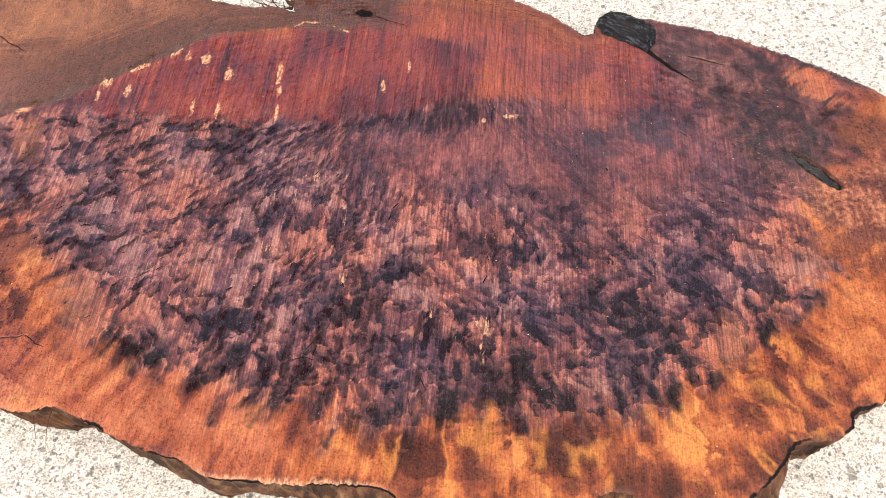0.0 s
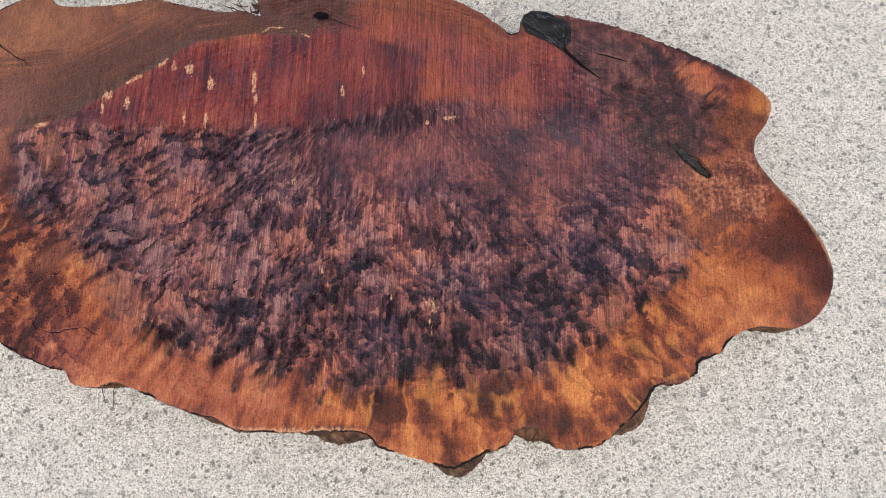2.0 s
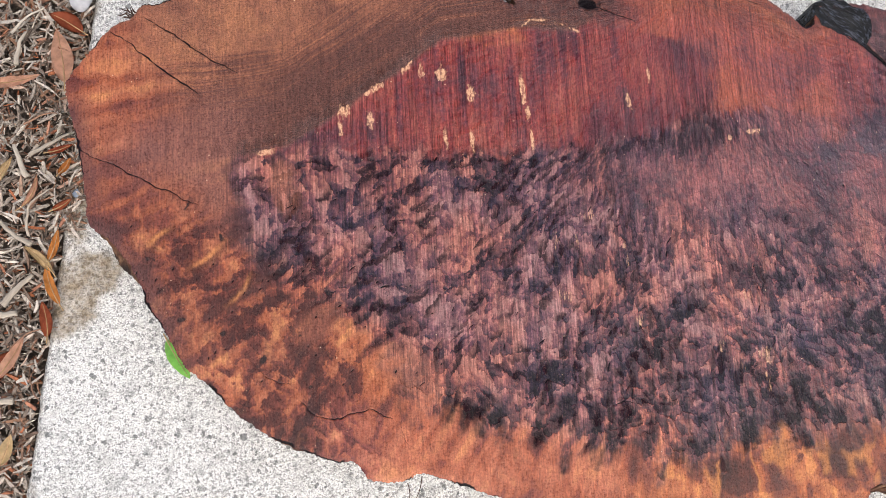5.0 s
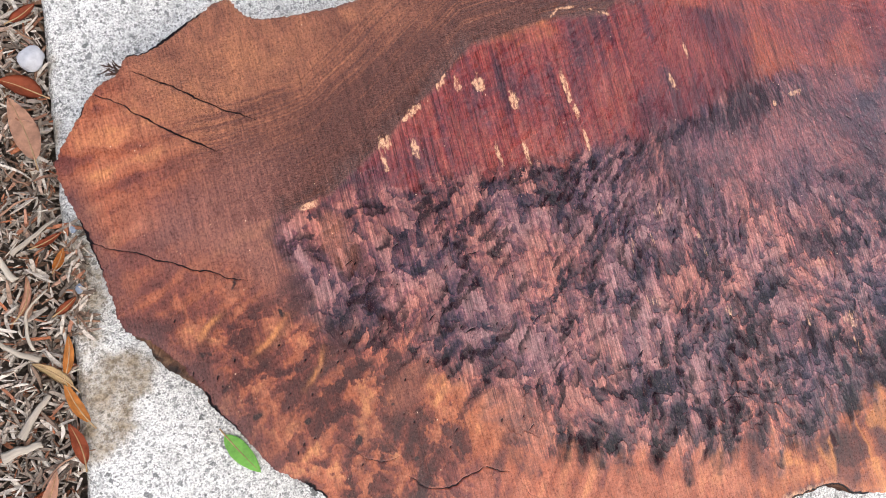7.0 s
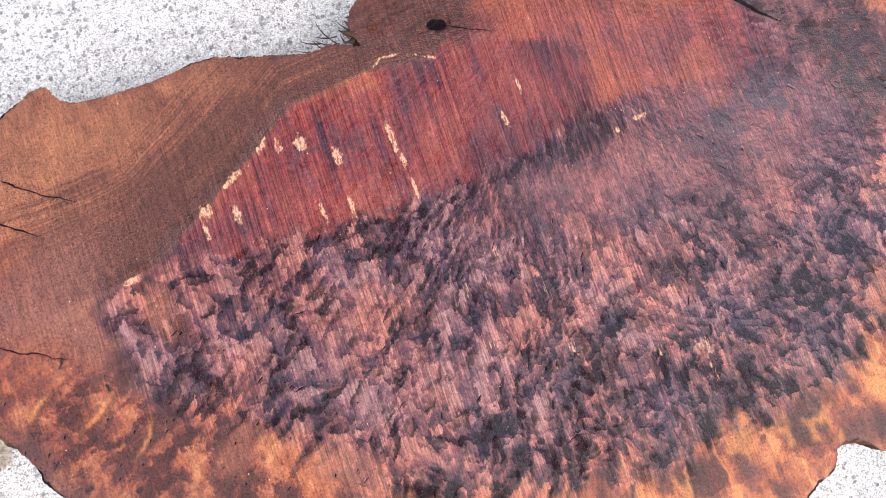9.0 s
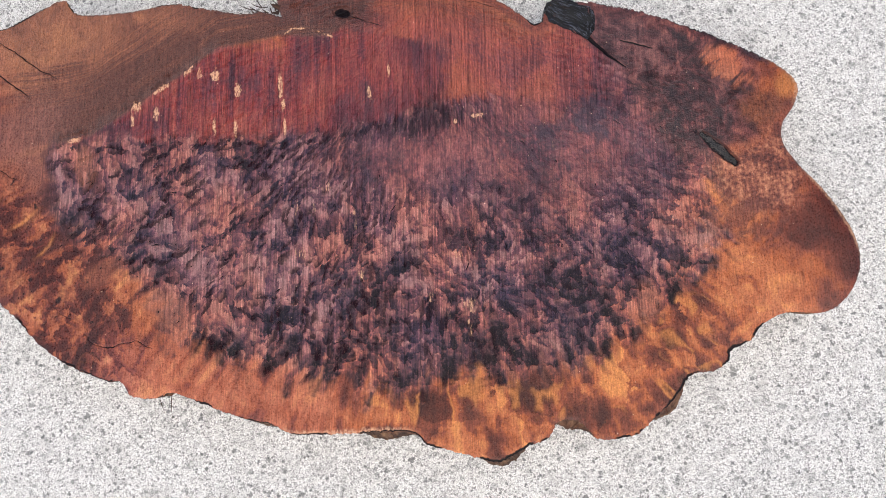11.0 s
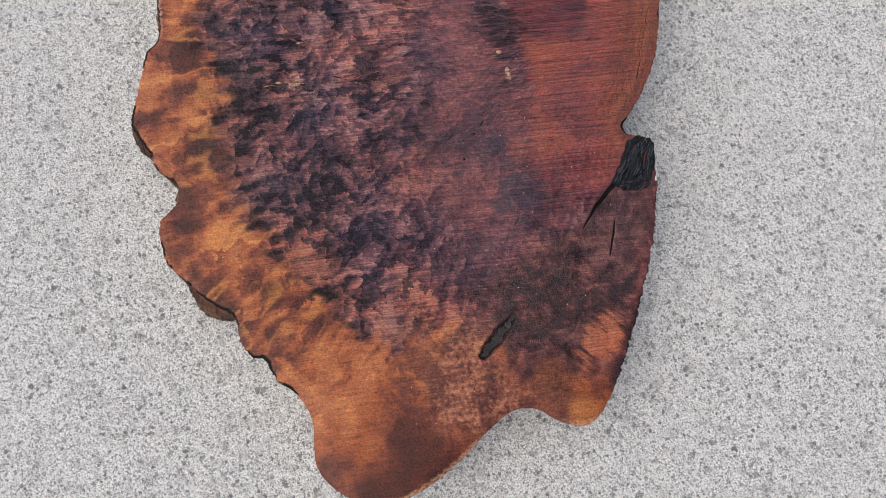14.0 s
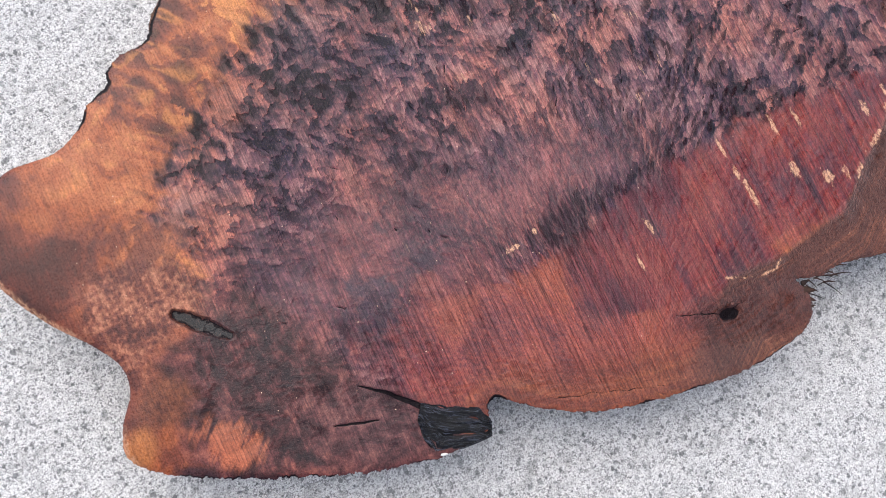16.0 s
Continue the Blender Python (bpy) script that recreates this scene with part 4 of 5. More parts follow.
    fleck = np.maximum(fleck, 0.75 * pale)
    # cracks, knot and wormy pits
    char, sink = np.zeros_like(x), np.zeros_like(x)
    jitter, wave, wave2 = 0.0016 * fbm(x * 120, y * 120, 91), fbm(x * 45, y * 45, 92, 3), fbm(x * 45, y * 45, 98, 3)
    for nodes, w in CRACKS:
        bend = 0.0010 if w > 0.003 else 0.0035
        cd, ct = along(x + bend * wave, y + bend * wave2, nodes)
        ww = w * 0.75 * (0.35 + 0.9 * np.sin(np.clip(ct, 0.02, 0.98) * math.pi) ** 0.5)
        if w > 0.004:                                        # a wedge that opens at the knot
            ww = 0.013 * (1 - ct) ** 0.8 + 0.001
        c = np.clip(1 - (cd - ww * 0.45 + 0.0004) / 0.0028, 0, 1)
        c = c * min(1, 0.70 + 0.30 * w / 0.0021)
        char, sink = np.maximum(char, c), np.maximum(sink, smooth(0.6, 1.0, c) * min(0.0025, w))
    kd, kt = along(x, y, [(0.597, 0.873), (0.652, 0.813)])
    eye = kd / (0.35 + 0.75 * np.sin(np.clip(0.10 + kt * 0.75, 0, 1) * math.pi)) + jitter * 1.4
    k = smooth(0.0098, 0.0080, eye) * (1 - 0.55 * smooth(0.0066, 0.0050, eye + 1.5 * jitter))
    char, sink = np.maximum(char, k), np.maximum(sink, 0.005 * smooth(0.0115, 0.008, eye))
    colour = over(over(colour, UMBER, 0.75 * smooth(0.015, 0.009, eye)), (0.015, 0.015, 0.014), smooth(0.0072, 0.0058, eye))
    k2 = smooth(0.9, 1.6, 2 * blob(x, y, -0.082, 1.174, 0.026, 0.015, -15) + 0.5 * jitter / 0.0016 * 0.3)
    char, sink = np.maximum(char, k2), np.maximum(sink, 0.006 * k2)
    rng = np.random.default_rng(23)
    smut = np.zeros_like(x)
    for _ in range(85):
        px, py = rng.uniform(-0.86, -0.36), rng.uniform(0.50, 0.86)
        if py < 0.47 - 0.45 * (px + 0.36) * 0.9 or rng.random() < 0.3 * (px > -0.5):
            continue
        g = smooth(0.35, 0.75, blob(x, y, px, py, rng.uniform(0.0018, 0.0050), rng.uniform(0.0011, 0.0020), rng.uniform(20, 70)))
        char, sink = np.maximum(char, g), np.maximum(sink, 0.0008 * g)
        smut = np.maximum(smut, blob(x, y, px, py, 0.010, 0.007, 40))
    colour = over(colour, (0.060, 0.020, 0.018), 0.55 * smut)
    for _ in range(70):                                      # short drying checks in the heart
        px, py = rng.uniform(-0.62, 0.55), rng.uniform(0.46, 0.92)
        length, turn = rng.uniform(0.004, 0.011), math.degrees(math.atan2(1.20 - py, 0.10 - px)) + rng.uniform(-35, 35)
        near = (np.abs(x - px) < 0.03) & (np.abs(y - py) < 0.03)
        g = smooth(0.30, 0.70, blob(x[near] + 0.002 * wave[near], y[near] + 0.002 * wave2[near], px, py, length, rng.uniform(0.0010, 0.0016), turn)) * smooth(0.2, 0.6, heart[near])
        char[near], sink[near] = np.maximum(char[near], g), np.maximum(sink[near], 0.0012 * g)
    # a dark line of bark along the rim
    line = np.clip(1.25 - d / ((0.0036 + 0.0045 * smooth(-0.02, 0.1, x) * smooth(0.68, 0.6, x) * smooth(0.6, 0.5, y)) + 0.0060 * smooth(-0.1, 0.6, fbm(x * 22, y * 22, 93))), 0, 1) * smooth(-0.15, 0.25, fbm(x * 13, y * 13, 94) + 0.15 * smooth(0.6, 0.5, y)) * (1 - smooth(0.66, 0.78, x) * smooth(1.0, 0.95, y))
    char = np.maximum(char, line * 0.95)
    z = (0.0012 * fbm(x * 4, y * 4, 95) + 0.0005 * broad * heart * lively + 0.00015 * fbm(x * 180, y * 180, 97, 2) - sink
         - 0.002 * np.exp(-d / 0.003) - 0.006 * np.exp(-d / 0.02) * smooth(0.55, 0.8, x))
    rugged = np.clip(heart * (0.35 + 0.65 * lively) * (1 - 0.6 * behind), 0, 1)
    oil = 0.19 + 0.09 * heart - 0.06 * np.maximum(back, dusk) - heart * (0.12 * torn + 0.14 * smooth(0.55, 0.85, tone)) + 0.12 * calm
    coarse = np.maximum(np.maximum(back, dusk), 0.35 * np.maximum(bank, back_rim))
    return dict(colour=colour, figure=tone, rugged=rugged, oil=oil, coarse=coarse, fleck=fleck, char=char, kerf=kerf, z=z)


def burl_slab():
    slab = tagged(new("burl_wood"), "oiled red and orange burl wood slice with bark edge on concrete", "burl wood", kind="thing")
    h = 0.0012
    X, Y = np.meshgrid(np.arange(-0.945, 0.885, h), np.arange(0.270, 1.280, h))
    ins = inside_rim(X, Y)
    from mathutils import kdtree
    tree = kdtree.KDTree(len(RIM))
    for i, (a, b) in enumerate(RIM):
        tree.insert((a, b, 0), i)
    tree.balance()
    near = ins.copy()
    for ax in (0, 1):
        for s in (-1, 1):
            near |= np.roll(ins, s, ax)
    step = 8                                                # far from the rim a coarse lattice is enough
    find = tree.find
    rough = np.array([[find((X[0, 0] + i * h, Y[0, 0] + j * h, 0))[2] for i in range(0, X.shape[1] + step, step)] for j in range(0, X.shape[0] + step, step)])
    J, I = np.indices(X.shape)
    j0, i0, fj, fi = J // step, I // step, (J % step) / step, (I % step) / step
    dist = (rough[j0, i0] * (1 - fi) + rough[j0, i0 + 1] * fi) * (1 - fj) + (rough[j0 + 1, i0] * (1 - fi) + rough[j0 + 1, i0 + 1] * fi) * fj
    hit = np.zeros(X.shape, int)
    for j, i in np.argwhere(near & (dist < 0.02)):
        _, hit[j, i], dist[j, i] = find((X[j, i], Y[j, i], 0))
    snap = near & (dist < 0.62 * h)
    X[snap], Y[snap] = RIM[hit[snap], 0], RIM[hit[snap], 1]
    dist[snap] = 0.0
    keep = ins | snap
    q = keep[:-1, :-1] & keep[:-1, 1:] & keep[1:, 1:] & keep[1:, :-1]
    k = np.arange(X.size).reshape(X.shape)
    quads = np.stack([k[:-1, :-1][q], k[:-1, 1:][q], k[1:, 1:][q], k[1:, :-1][q]], -1)
    used = np.unique(quads)
    remap = np.full(X.size, -1)
    remap[used] = np.arange(len(used))
    quads = remap[quads]
    x, y, d, rim = X.ravel()[used], Y.ravel()[used], dist.ravel()[used], hit.ravel()[used]
    f = wood_fields(x, y, d)
    z = TOP + f["z"]
    me = raw_mesh("sawn_face", np.stack([x, y, z], 1), quads)
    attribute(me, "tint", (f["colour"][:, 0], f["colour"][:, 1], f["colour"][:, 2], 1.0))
    attribute(me, "wood_a", (f["figure"], f["rugged"], f["oil"], 1.0))
    attribute(me, "wood_b", (f["coarse"], f["fleck"], f["char"], f["kerf"]))
    link("sawn_face", me, WOOD, slab)
    # bark round the rim, from the sawn face down to the concrete
    e = np.concatenate([quads[:, [0, 1]], quads[:, [1, 2]], quads[:, [2, 3]], quads[:, [3, 0]]])
    key = np.sort(e, 1)
    key = key[:, 0] * len(used) + key[:, 1]
    _, first, count = np.unique(key, return_index=True, return_counts=True)
    edge = e[first[count == 1]]
    ring = np.unique(edge)
    place = np.full(len(used), -1)
    place[ring] = np.arange(len(ring))
    edge = place[edge]
    rx, ry, rz, rn = x[ring], y[ring], z[ring], RIM_NORMAL[rim[ring]]
    ledge = (0.030 * blob(rx, ry, 0.490, 0.375, 0.045) + 0.024 * blob(rx, ry, 0.195, 0.295, 0.045) + 0.026 * blob(rx, ry, -0.02, 0.345, 0.05) + 0.030 * blob(rx, ry, 0.31, 0.352, 0.03)
             + 0.030 * blob(rx, ry, -0.845, 0.785, 0.05) + 0.014 * blob(rx, ry, -0.24, 0.375, 0.05) + 0.012 * blob(rx, ry, -0.62, 0.505, 0.06))
    wob = fbm(rx * 16, ry * 16, 101, 3)
    levels = 14
    rows = []
    for n in range(levels):
        t = n / (levels - 1)
        shape = math.sin(min(1, t * 1.6) * math.pi * 0.5)
        rough = 0.0040 * fbm(rx * 55 + 3 * t, ry * 55 + 9 * t, 102 + n // 5, 3) * min(1, t * 6)
        o = ledge * shape + (-0.016 + 0.010 * wob) * t + rough - 0.020 * max(0, t - 0.7)
        rows.append(np.stack([rx + rn[:, 0] * o, ry + rn[:, 1] * o, rz * (1 - t) + 0.0005 * t], 1))
    m = len(ring)
    walls = np.concatenate([np.stack([edge[:, 1] + n * m, edge[:, 0] + n * m, edge[:, 0] + (n + 1) * m, edge[:, 1] + (n + 1) * m], 1) for n in range(levels - 1)])
    link("bark_edge", raw_mesh("bark_edge", np.concatenate(rows), walls), BARK, slab, "dark rough bark along the live edge")
    # underside
    bm = bmesh.new()
    low = (RIM - RIM_NORMAL * 0.02)[::40]
    bm.faces.new([bm.verts.new((a, b, 0.003)) for a, b in low])
    link("underside", bm, BARK, slab, smooth_faces=False)
    return slab


SLAB = burl_slab()


# ---- charred knot, splinters and torn fibres on the slab ----
def charred_knot(slab):
    """A burnt branch stub on the back rim: a low ridged lump that tapers into the split."""
    bm = bmesh.new()
    n, m = 64, 56

    def bent(nodes, t):
        k = min(int(t * (len(nodes) - 1)), len(nodes) - 2)
        return Vector(nodes[k]).lerp(Vector(nodes[k + 1]), t * (len(nodes) - 1) - k)

    near = ((0.398, 1.079), (0.378, 1.092), (0.355, 1.105), (0.326, 1.123), (0.317, 1.150))
    far = ((0.413, 1.098), (0.417, 1.128), (0.410, 1.152), (0.372, 1.165), (0.326, 1.169))
    grid = []
    for i in range(n):                                          # across the stub
        t = i / (n - 1)
        row = []
        for j in range(m):                                      # along it, from the wood out to the burnt end
            s = j / (m - 1)
            p = bent(near, s).lerp(bent(far, s), t)
            p += Vector((noise.noise(Vector((s * 9, t * 9, 8))), noise.noise(Vector((s * 9, t * 9, 9))))) * 0.0020 * min(1, s * 5)
            fibre = t * 1.0 + 0.10 * noise.noise(Vector((s * 3, t * 2, 5)))
            ridge = noise.noise(Vector((fibre * 9, s * 1.6, 1.7))) * 0.0110 + noise.noise(Vector((fibre * 26, s * 3.5, 4.1))) * 0.0090 + noise.noise(Vector((fibre * 50, s * 9, 2.1))) * 0.0020
            rim = min(1, t * 5, (1 - t) * 5, (1 - s) * 6)
            h = 0.003 + 0.008 * rim * s + ridge * min(1, 0.25 + s * 2) * (0.45 + 0.55 * rim) - 0.001 - 0.010 * float(smooth(0.90, 1.0, s)) - 0.010 * float(smooth(0.88, 1.0, t)) * float(smooth(0.3, 0.6, s))
            row.append(bm.verts.new((p.x, p.y, TOP + h)))
        grid.append(row)
    for i in range(n - 1):
        for j in range(m - 1):
            bm.faces.new((grid[i][j], grid[i][j + 1], grid[i + 1][j + 1], grid[i + 1][j]))
    border = [grid[0][j] for j in range(m * 3 // 5, m)] + [grid[i][m - 1] for i in range(1, n)] + [grid[n - 1][j] for j in range(m - 2, m // 3, -1)]
    low = [bm.verts.new((v.co.x, v.co.y - 0.004, TOP - 0.075)) for v in border]
    for j in range(len(border) - 1):
        bm.faces.new((border[j + 1], border[j], low[j], low[j + 1]))
    bmesh.ops.recalc_face_normals(bm, faces=bm.faces)
    knot = part("charred_knot", bm, CHAR, slab, "black charred branch stub with ridged surface")
    bm = bmesh.new()
    bmesh.ops.create_icosphere(bm, subdivisions=2, radius=1)
    for v in bm.verts:
        v.co = Vector((v.co.x * 0.0055, v.co.y * 0.0022, v.co.z * 0.0012)) * (1 + 0.25 * noise.noise(v.co * 2))
    bm.transform(pose(0.400, 1.158, TOP + 0.002, 0, 0, -20))
    part("chip", bm, plain("pale_chip", (0.72, 0.70, 0.66), (0.80, 0.78, 0.74), 200), knot, "small white chip")


def splinter(slab, x, y, length, angle, width, rise, name="splinter"):
    """A torn sliver standing off the rim: a bent, tapering spike."""
    bm = bmesh.new()
    rings = []
    for i in range(9):
        t = i / 8
        r = width * (1 - t) ** 0.8 + 0.0003
        c = Vector((length * t, 0.12 * length * math.sin(t * 2.2), rise * t * t + 0.1 * r))
        ring = [bm.verts.new(c + Vector((0, r * math.cos(k * math.pi / 3), 0.5 * r * math.sin(k * math.pi / 3)))) for k in range(6)]
        rings.append(ring)
    for p, q in zip(rings, rings[1:]):
        for k in range(6):
            bm.faces.new((p[k], p[(k + 1) % 6], q[(k + 1) % 6], q[k]))
    bm.faces.new(rings[0][::-1])
    bm.faces.new(rings[-1])
    bm.transform(pose(x, y, TOP - 0.004, 0, 0, angle))
    part(name, bm, SPLINTER, slab)


SPLINTER = plain("dark_splinter", (0.022, 0.011, 0.007), (0.070, 0.032, 0.018), 200, 0.7)
charred_knot(SLAB)
rnd = random.Random(12)
for x, y, length, angle, width, rise in ((-0.208, 1.196, 0.022, 150, 0.0075, 0.003), (-0.204, 1.206, 0.018, 132, 0.0060, 0.005), (-0.212, 1.186, 0.014, 170, 0.0050, 0.0),
                                         (-0.235, 1.186, 0.018, 128, 0.0012, 0.003), (-0.262, 1.187, 0.016, 118, 0.0009, 0.003), (-0.246, 1.187, 0.026, 140, 0.0010, -0.002),
                                         (-0.225, 1.184, 0.016, 100, 0.0014, 0.004), (-0.280, 1.186, 0.018, 150, 0.0010, 0.0), (-0.200, 1.222, 0.015, 165, 0.0030, 0.002)):
    splinter(SLAB, x, y, length, angle, width, rise)
for i in range(16):                                             # torn fibres at the nick in the tip
    splinter(SLAB, -0.812 + rnd.uniform(-0.014, 0.012), 1.176 + rnd.uniform(-0.012, 0.010), rnd.uniform(0.008, 0.018), rnd.uniform(95, 200), 0.0011, rnd.uniform(-0.002, 0.005), "fibre")
for i in range(12):                                             # curled bark fibres in the notch of the back rim
    splinter(SLAB, rnd.uniform(-0.262, -0.205), rnd.uniform(1.184, 1.200), rnd.uniform(0.012, 0.034), rnd.uniform(95, 172), rnd.uniform(0.0007, 0.0014), rnd.uniform(-0.004, 0.008), "fibre")
splinter(SLAB, -0.418, 0.436, 0.050, 245, 0.0006, -0.05, "thread")           # bark threads hanging off the front rim
splinter(SLAB, -0.440, 0.428, 0.026, 268, 0.0005, -0.02, "thread")


# ---- the mulch bed ----
def sliver(bm, m, length, width, thick, bend, rng, segments=5, sides=4):
    """A torn strip of wood or bark, tapering, bent and twisted, added to bm."""
    rings = []
    twist = rng.uniform(-0.9, 0.9)
    ends = rng.uniform(0.25, 0.8), rng.uniform(0.1, 0.7)
    for i in range(segments + 1):
        t = i / segments
        w = width * (ends[0] + (1 - ends[0]) * min(1, t * 3.2)) * (ends[1] + (1 - ends[1]) * min(1, (1 - t) * 3.2)) * rng.uniform(0.85, 1.15)
        c = Vector(((t - 0.5) * length, bend * length * (t - 0.5) ** 2 * 2, 0.25 * abs(bend) * length * (t - 0.5) ** 2))
        a = twist * (t - 0.5)
        ring = []
        for k in range(sides):
            u, v = ((-1, -1), (1, -1), (1, 1), (-1, 1))[k]
            y, z = u * w / 2, v * thick / 2
            ring.append(bm.verts.new(m @ (c + Vector((0, y * math.cos(a) - z * math.sin(a), y * math.sin(a) + z * math.cos(a))))))
        rings.append(ring)
    for p, q in zip(rings, rings[1:]):
        for k in range(sides):
            bm.faces.new((p[k], p[(k + 1) % sides], q[(k + 1) % sides], q[k]))
    bm.faces.new(rings[0][::-1])
    bm.faces.new(rings[-1])


MULCH = None


def mulch_material():
    k = Nodes("weathered_mulch", 0.85, 0.25)
    n = k.noise(k.coords((1, 1, 1)), 130, 5, 0.7)
    c = k.ramp(k.island(), (0.0, (0.075, 0.052, 0.040)), (0.16, (0.240, 0.190, 0.150)), (0.34, (0.440, 0.380, 0.320)), (0.52, (0.620, 0.555, 0.480)), (0.64, (0.280, 0.150, 0.090)), (0.74, (0.170, 0.125, 0.096)), (0.84, (0.400, 0.135, 0.060)), (0.93, (0.700, 0.630, 0.530)), (1.0, (0.300, 0.240, 0.195)))
    k.colour(k.mix(k.ramp(n, (0.34, 0.75), (0.56, 0.0)), c, k.mix(0.75, c, (0.02, 0.015, 0.011))))
    k.bump(n, 0.004)
    return k.m


def mulch():
    rng = random.Random(77)
    bm = bmesh.new()
    for i in range(17000):
        y = rng.uniform(0.05, 1.75)
        x = bed_edge(y) - rng.random() ** 1.25 * 0.36 - 0.006
        if y > 0.86 and y < 1.02 and rng.random() < 0.12:
            x = bed_edge(y) + rng.uniform(0, 0.03)
        if i >= 12500:                                          # thinner mulch further off
            y = rng.uniform(-0.6, 2.6)
            x = bed_edge(y) - 0.01 - rng.random() * 0.9
        fine = rng.random() < 0.62
        length = rng.uniform(0.006, 0.020) if fine else rng.uniform(0.014, 0.045)
        width = rng.uniform(0.0010, 0.0030) if fine else rng.uniform(0.002, 0.0060)
        z = -0.030 + rng.random() ** 1.5 * 0.038 if x < bed_edge(y) else 0.004
        m = pose(x, y, z, rng.gauss(0, 16), rng.gauss(0, 14), rng.uniform(0, 360))
        sliver(bm, m, length, width, rng.uniform(0.001, 0.0035), rng.gauss(0, 0.09), rng, 3 if fine else 5)
    return link("mulch", bm, mulch_material(), smooth_faces=False)


tagged(mulch(), "grey and brown shredded bark and wood chip mulch", "mulch", kind="stuff")


def leaf(x, y, z, length, width, angle, mat, label, curl=0.3, bend=0.15, tilt=(0, 0)):
    """A dry gum leaf: a curved lance-shaped blade with a raised midrib and a stalk."""
    ob = tagged(new("gum_leaf"), label, "leaf", "dry leaves on the bed")
    bm = bmesh.new()
    n, m = 18, 7
    rows = []
    for i in range(n):
        t = i / (n - 1)
        half = width / 2 * (math.sin(math.pi * t ** 0.8) ** 0.8) + 0.0004
        cy = bend * length * (t - 0.5) ** 2
        rows.append([bm.verts.new(((t - 0.5) * length, cy + half * (2 * j / (m - 1) - 1) + 0.0006 * noise.noise(Vector((t * 9, j, length * 90))),
                                   curl * half * (2 * j / (m - 1) - 1) ** 2 + 0.004 * math.sin(t * 5 + length * 70) * curl + 0.0015 * noise.noise(Vector((t * 6, j * 0.7, x * 50))))) for j in range(m)])
    for p, q in zip(rows, rows[1:]):
        for j in range(m - 1):
            bm.faces.new((p[j], p[j + 1], q[j + 1], q[j]))
    bmesh.ops.solidify(bm, geom=bm.faces[:], thickness=0.0006)
    bmesh.ops.recalc_face_normals(bm, faces=bm.faces)
    blade = part("blade", bm, mat, ob)
    bm = bmesh.new()
    rings = []
    for i in range(14):
        t = -0.16 + i / 13 * 1.08
        r = 0.0009 * (1.05 - max(t, 0)) + 0.0002
        c = Vector(((t - 0.5) * length, bend * length * (t - 0.5) ** 2, 0.0008 + 0.004 * math.sin(max(t, 0) * 5 + length * 70) * curl))
        rings.append([bm.verts.new(c + Vector((0, r * math.cos(k * math.pi / 2), r * math.sin(k * math.pi / 2)))) for k in range(4)])
    for p, q in zip(rings, rings[1:]):
        for k in range(4):
            bm.faces.new((p[k], p[(k + 1) % 4], q[(k + 1) % 4], q[k]))
    part("midrib", bm, RIB, ob, "pale midrib and stalk")
    ob.matrix_world = pose(x, y, z, tilt[0], tilt[1], angle)
    return ob


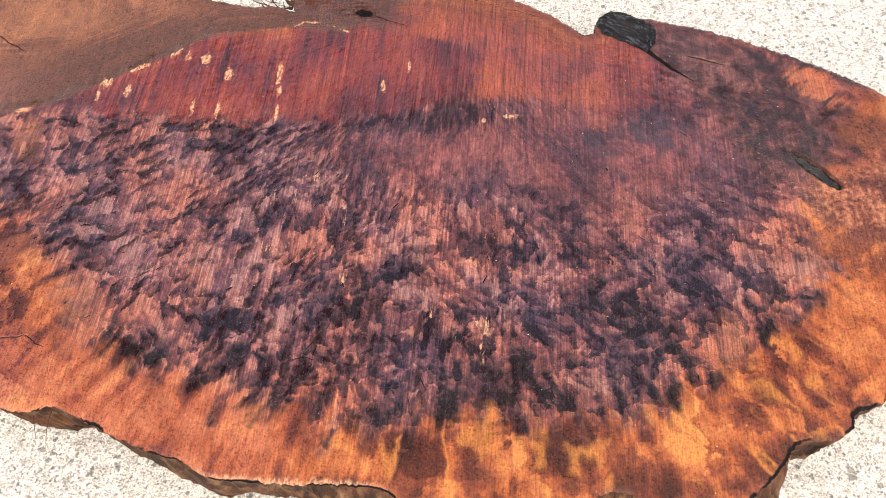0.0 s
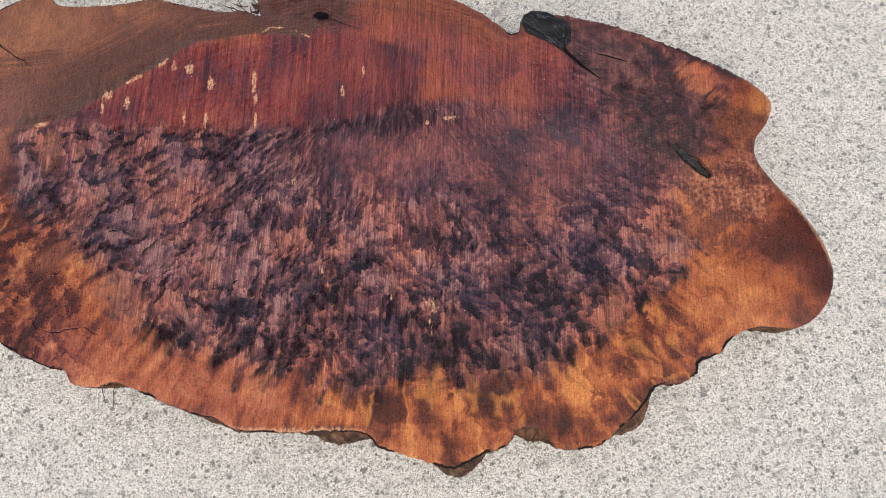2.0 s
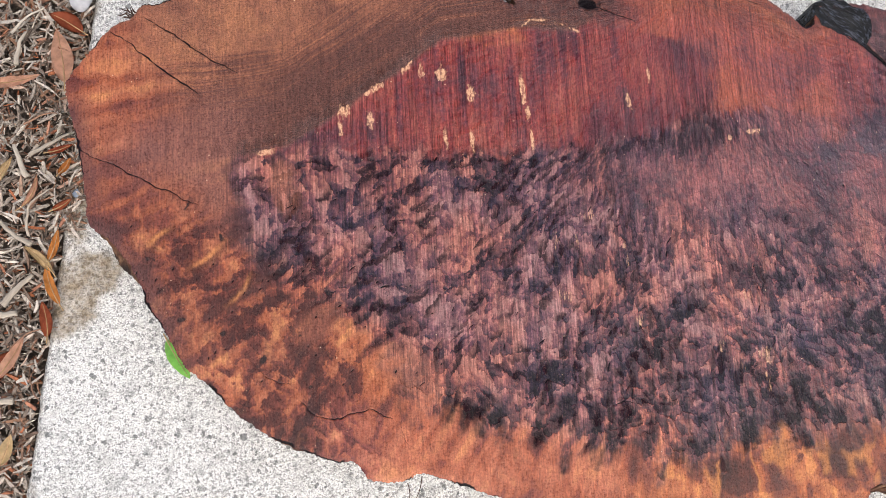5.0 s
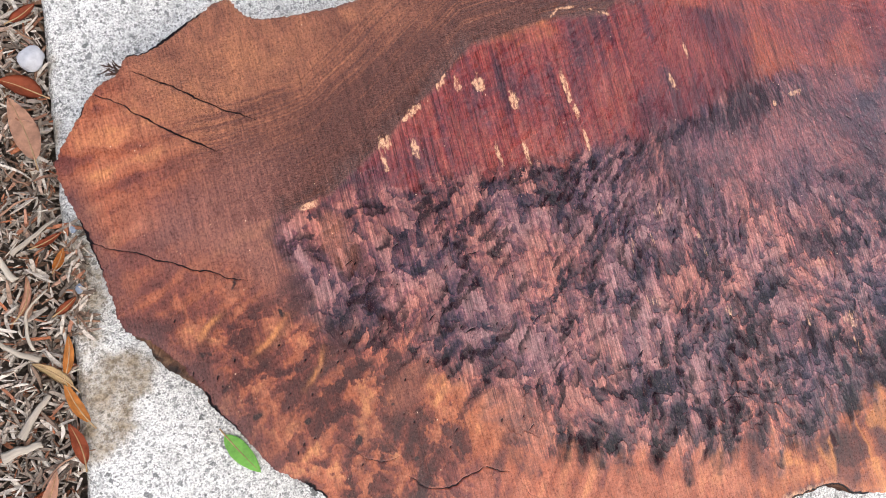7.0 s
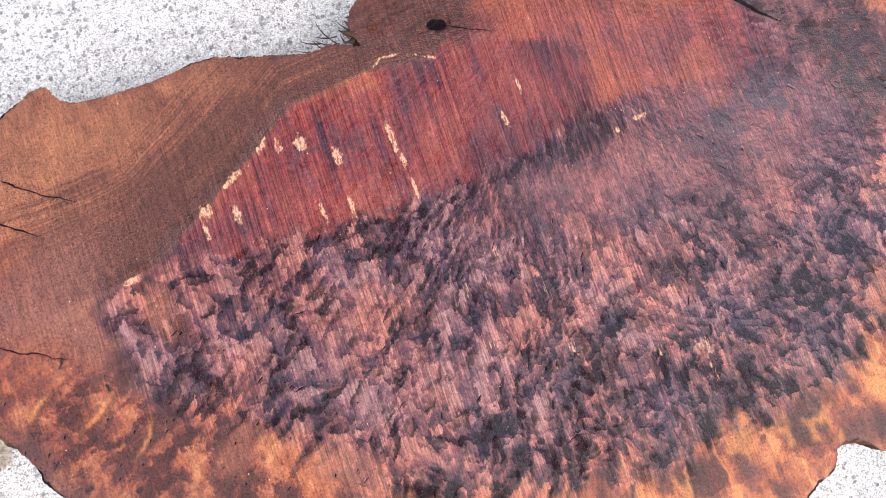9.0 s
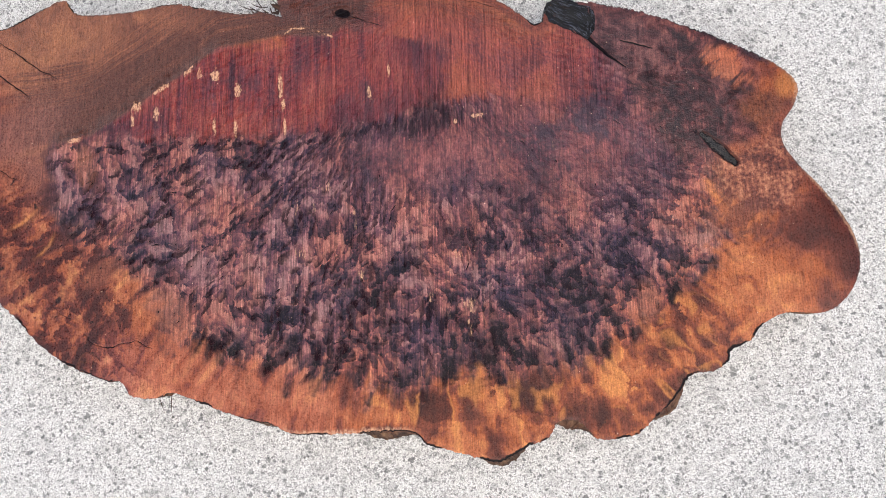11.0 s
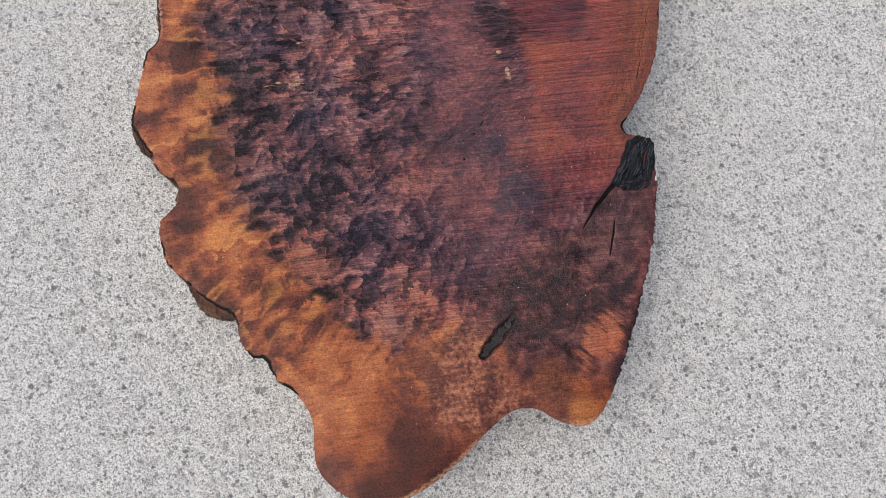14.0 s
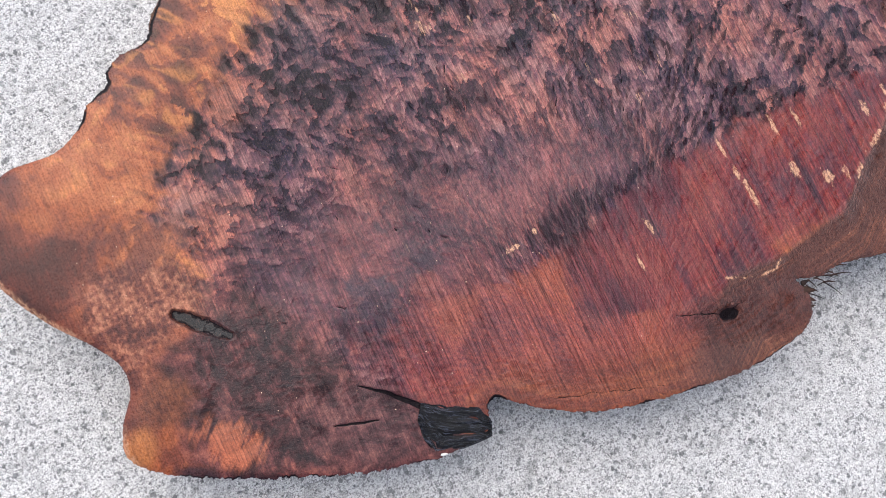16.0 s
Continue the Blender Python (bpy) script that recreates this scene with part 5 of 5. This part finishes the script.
RIB = plain("leaf_rib", (0.42, 0.27, 0.13), (0.50, 0.33, 0.18), 120)
TAN, ORANGE, RUST, STRAW = (plain("tan_leaf", (0.58, 0.31, 0.20), (0.66, 0.38, 0.26), 70), plain("orange_leaf", (0.55, 0.20, 0.045), (0.62, 0.27, 0.07), 70),
                            plain("rust_leaf", (0.30, 0.060, 0.025), (0.38, 0.10, 0.04), 70), plain("straw_leaf", (0.56, 0.40, 0.20), (0.64, 0.46, 0.25), 70))
for args in (
    (-0.965, 1.165, 0.010, 0.105, 0.034, 100, TAN, "large dry tan gum leaf lying over the concrete's edge", 0.15, 0.10, (6, 8)),
    (-0.955, 1.222, 0.016, 0.060, 0.030, 150, RUST, "dry pinkish brown gum leaf curled beside a white stone", 0.5, 0.1, (10, -8)),
    (-1.045, 1.120, 0.012, 0.095, 0.018, 8, TAN, "slim dry tan gum leaf on shredded mulch", 0.35, 0.25, (4, 0)),
    (-0.960, 0.970, 0.012, 0.034, 0.012, 60, ORANGE, "small orange dry leaf on dark mulch", 0.5, 0.1, (0, 12)),
    (-0.977, 0.838, 0.012, 0.055, 0.013, 75, ORANGE, "narrow yellow orange gum leaf against the concrete", 0.5, 0.2, (8, 6)),
    (-0.984, 0.775, 0.012, 0.070, 0.015, 105, ORANGE, "narrow orange gum leaf against the concrete", 0.5, -0.2, (8, -6)),
    (-1.000, 0.820, 0.014, 0.065, 0.014, 135, STRAW, "pale straw coloured gum leaf on mulch", 0.4, 0.2, (5, 5)),
    (-0.990, 0.720, 0.012, 0.060, 0.018, 100, RUST, "rust red gum leaf by the concrete's edge", 0.5, 0.2, (5, 8)),
    (-1.075, 0.640, 0.012, 0.110, 0.040, 35, RUST, "broad rust red gum leaf on mulch", 0.25, 0.15, (8, 0)),
    (-1.040, 0.660, 0.018, 0.075, 0.018, 60, TAN, "slim pinkish tan gum leaf on red leaves", 0.4, 0.2, (4, 8)),
    (-1.050, 0.520, 0.012, 0.050, 0.020, 70, STRAW, "pale yellow dry leaf beside the concrete", 0.4, 0.15, (4, 4)),
    (-0.968, 1.000, 0.012, 0.040, 0.010, 20, RUST, "small dark red dry leaf on mulch", 0.5, 0.1, (4, 10)),
    (-1.010, 0.930, 0.012, 0.060, 0.010, 70, TAN, "curled narrow tan gum leaf on mulch", 0.6, 0.5, (4, 10)),
    (-0.965, 0.905, 0.012, 0.035, 0.012, 30, RUST, "small brick red leaf by the concrete", 0.5, 0.1, (6, 0)),
    (-1.060, 0.960, 0.014, 0.070, 0.016, 50, STRAW, "pale weathered leaf on grey mulch", 0.5, 0.3, (4, -6)),
    (-0.930, 1.330, 0.012, 0.045, 0.016, 30, RUST, "small red brown leaf beside the white stone", 0.5, 0.1, (4, 6)),
):
    leaf(*args)


def twig(x, y, z, length, radius, angle, mat, label, bend=0.1, tilt=0):
    bm = bmesh.new()
    rings = []
    for i in range(11):
        t = i / 10
        r = radius * (1 - 0.45 * t) * (1 + 0.12 * noise.noise(Vector((t * 8, x * 30, 0))))
        c = Vector(((t - 0.5) * length, bend * length * math.sin(t * 3.0) + 0.003 * noise.noise(Vector((t * 4, y * 30, 1))), 0))
        rings.append([bm.verts.new(c + Vector((0, r * math.cos(k * math.pi / 3.5), r * 0.7 * math.sin(k * math.pi / 3.5)))) for k in range(7)])
    for p, q in zip(rings, rings[1:]):
        for k in range(7):
            bm.faces.new((p[k], p[(k + 1) % 7], q[(k + 1) % 7], q[k]))
    bm.faces.new(rings[0][::-1])
    bm.faces.new(rings[-1])
    ob = link("twig", bm, mat)
    ob.matrix_world = pose(x, y, z, 0, tilt, angle)
    return tagged(ob, label, "twig", "twigs on the bed")


GREY_TWIG = plain("grey_twig", (0.34, 0.29, 0.23), (0.50, 0.44, 0.36), 120, stretch=(0.2, 1, 1))
BROWN_TWIG = plain("brown_twig", (0.20, 0.11, 0.07), (0.30, 0.17, 0.11), 120, stretch=(0.2, 1, 1))
for x, y, length, radius, angle, mat, label, bend in (
    (-0.985, 1.010, 0.075, 0.0040, 28, GREY_TWIG, "pale split stick lying on mulch", 0.02), (-1.030, 0.985, 0.060, 0.0055, 110, GREY_TWIG, "grey weathered stick on mulch", 0.05),
    (-1.000, 0.895, 0.085, 0.0030, 65, GREY_TWIG, "curved pale bark strip on mulch", 0.25), (-1.040, 0.865, 0.070, 0.0050, 140, GREY_TWIG, "grey wood strip on mulch", 0.05),
    (-1.035, 0.770, 0.065, 0.0065, 45, GREY_TWIG, "pale wood chip stick on mulch", 0.03), (-1.060, 0.730, 0.050, 0.0080, 5, GREY_TWIG, "short grey wood piece on mulch", 0.03),
    (-1.000, 1.055, 0.055, 0.0022, 20, BROWN_TWIG, "thin brown twig on mulch", 0.1), (-1.030, 1.180, 0.060, 0.0050, 75, GREY_TWIG, "grey bark strip on mulch", 0.1),
    (-1.010, 0.690, 0.080, 0.0018, 20, BROWN_TWIG, "thin dark twig on mulch", 0.15), (-1.080, 1.060, 0.080, 0.0055, 85, GREY_TWIG, "broad grey stick on mulch", 0.04),
    (-0.990, 1.100, 0.045, 0.0016, 130, BROWN_TWIG, "thin brown twig by the slab's tip", 0.1), (-1.020, 1.230, 0.070, 0.0030, 40, GREY_TWIG, "pale stick on mulch", 0.08),
    (-1.070, 0.600, 0.060, 0.0060, 170, GREY_TWIG, "grey wood piece on mulch", 0.05), (-1.005, 0.620, 0.050, 0.0014, 95, BROWN_TWIG, "thin twig beside the concrete", 0.2),
):
    twig(x, y, 0.010, length, radius, angle, mat, label, bend)


def stone(x, y, z, size, mat, label, seed):
    bm = bmesh.new()
    bmesh.ops.create_icosphere(bm, subdivisions=3, radius=1)
    for v in bm.verts:
        v.co *= 1 + 0.28 * noise.noise(v.co * 1.3 + Vector((seed, 0, 0))) + 0.06 * noise.noise(v.co * 4)
        v.co = Vector((v.co.x * size[0], v.co.y * size[1], v.co.z * size[2]))
    ob = link("stone", bm, mat)
    ob.matrix_world = pose(x, y, z, 0, 0, seed * 40)
    return tagged(ob, label, "stone", "stones by the bed")


WHITE_STONE = plain("white_stone", (0.46, 0.46, 0.48), (0.56, 0.56, 0.58), 40, 0.6)
BLUE_STONE = plain("blue_stone", (0.22, 0.26, 0.33), (0.30, 0.35, 0.42), 60, 0.6)
stone(-0.934, 1.262, 0.010, (0.019, 0.016, 0.012), WHITE_STONE, "rough white stone beside the concrete", 1.0)
stone(-0.945, 0.925, 0.004, (0.008, 0.006, 0.004), BLUE_STONE, "small blue grey pebble at the concrete's edge", 2.0)
stone(-0.935, 1.010, 0.004, (0.006, 0.005, 0.003), BLUE_STONE, "small blue grey pebble by the slab", 3.0)

# bright green leaf tucked under the front of the slab's tip
GREEN = plain("fresh_green_leaf", (0.24, 0.58, 0.10), (0.28, 0.62, 0.13), 60, 0.5, bump=0.0006)
green = leaf(-0.790, 0.640, 0.004, 0.074, 0.026, -62, GREEN, "bright green leaf tucked under the slab's edge", 0.05, 0.05)
green.name = "green_leaf"
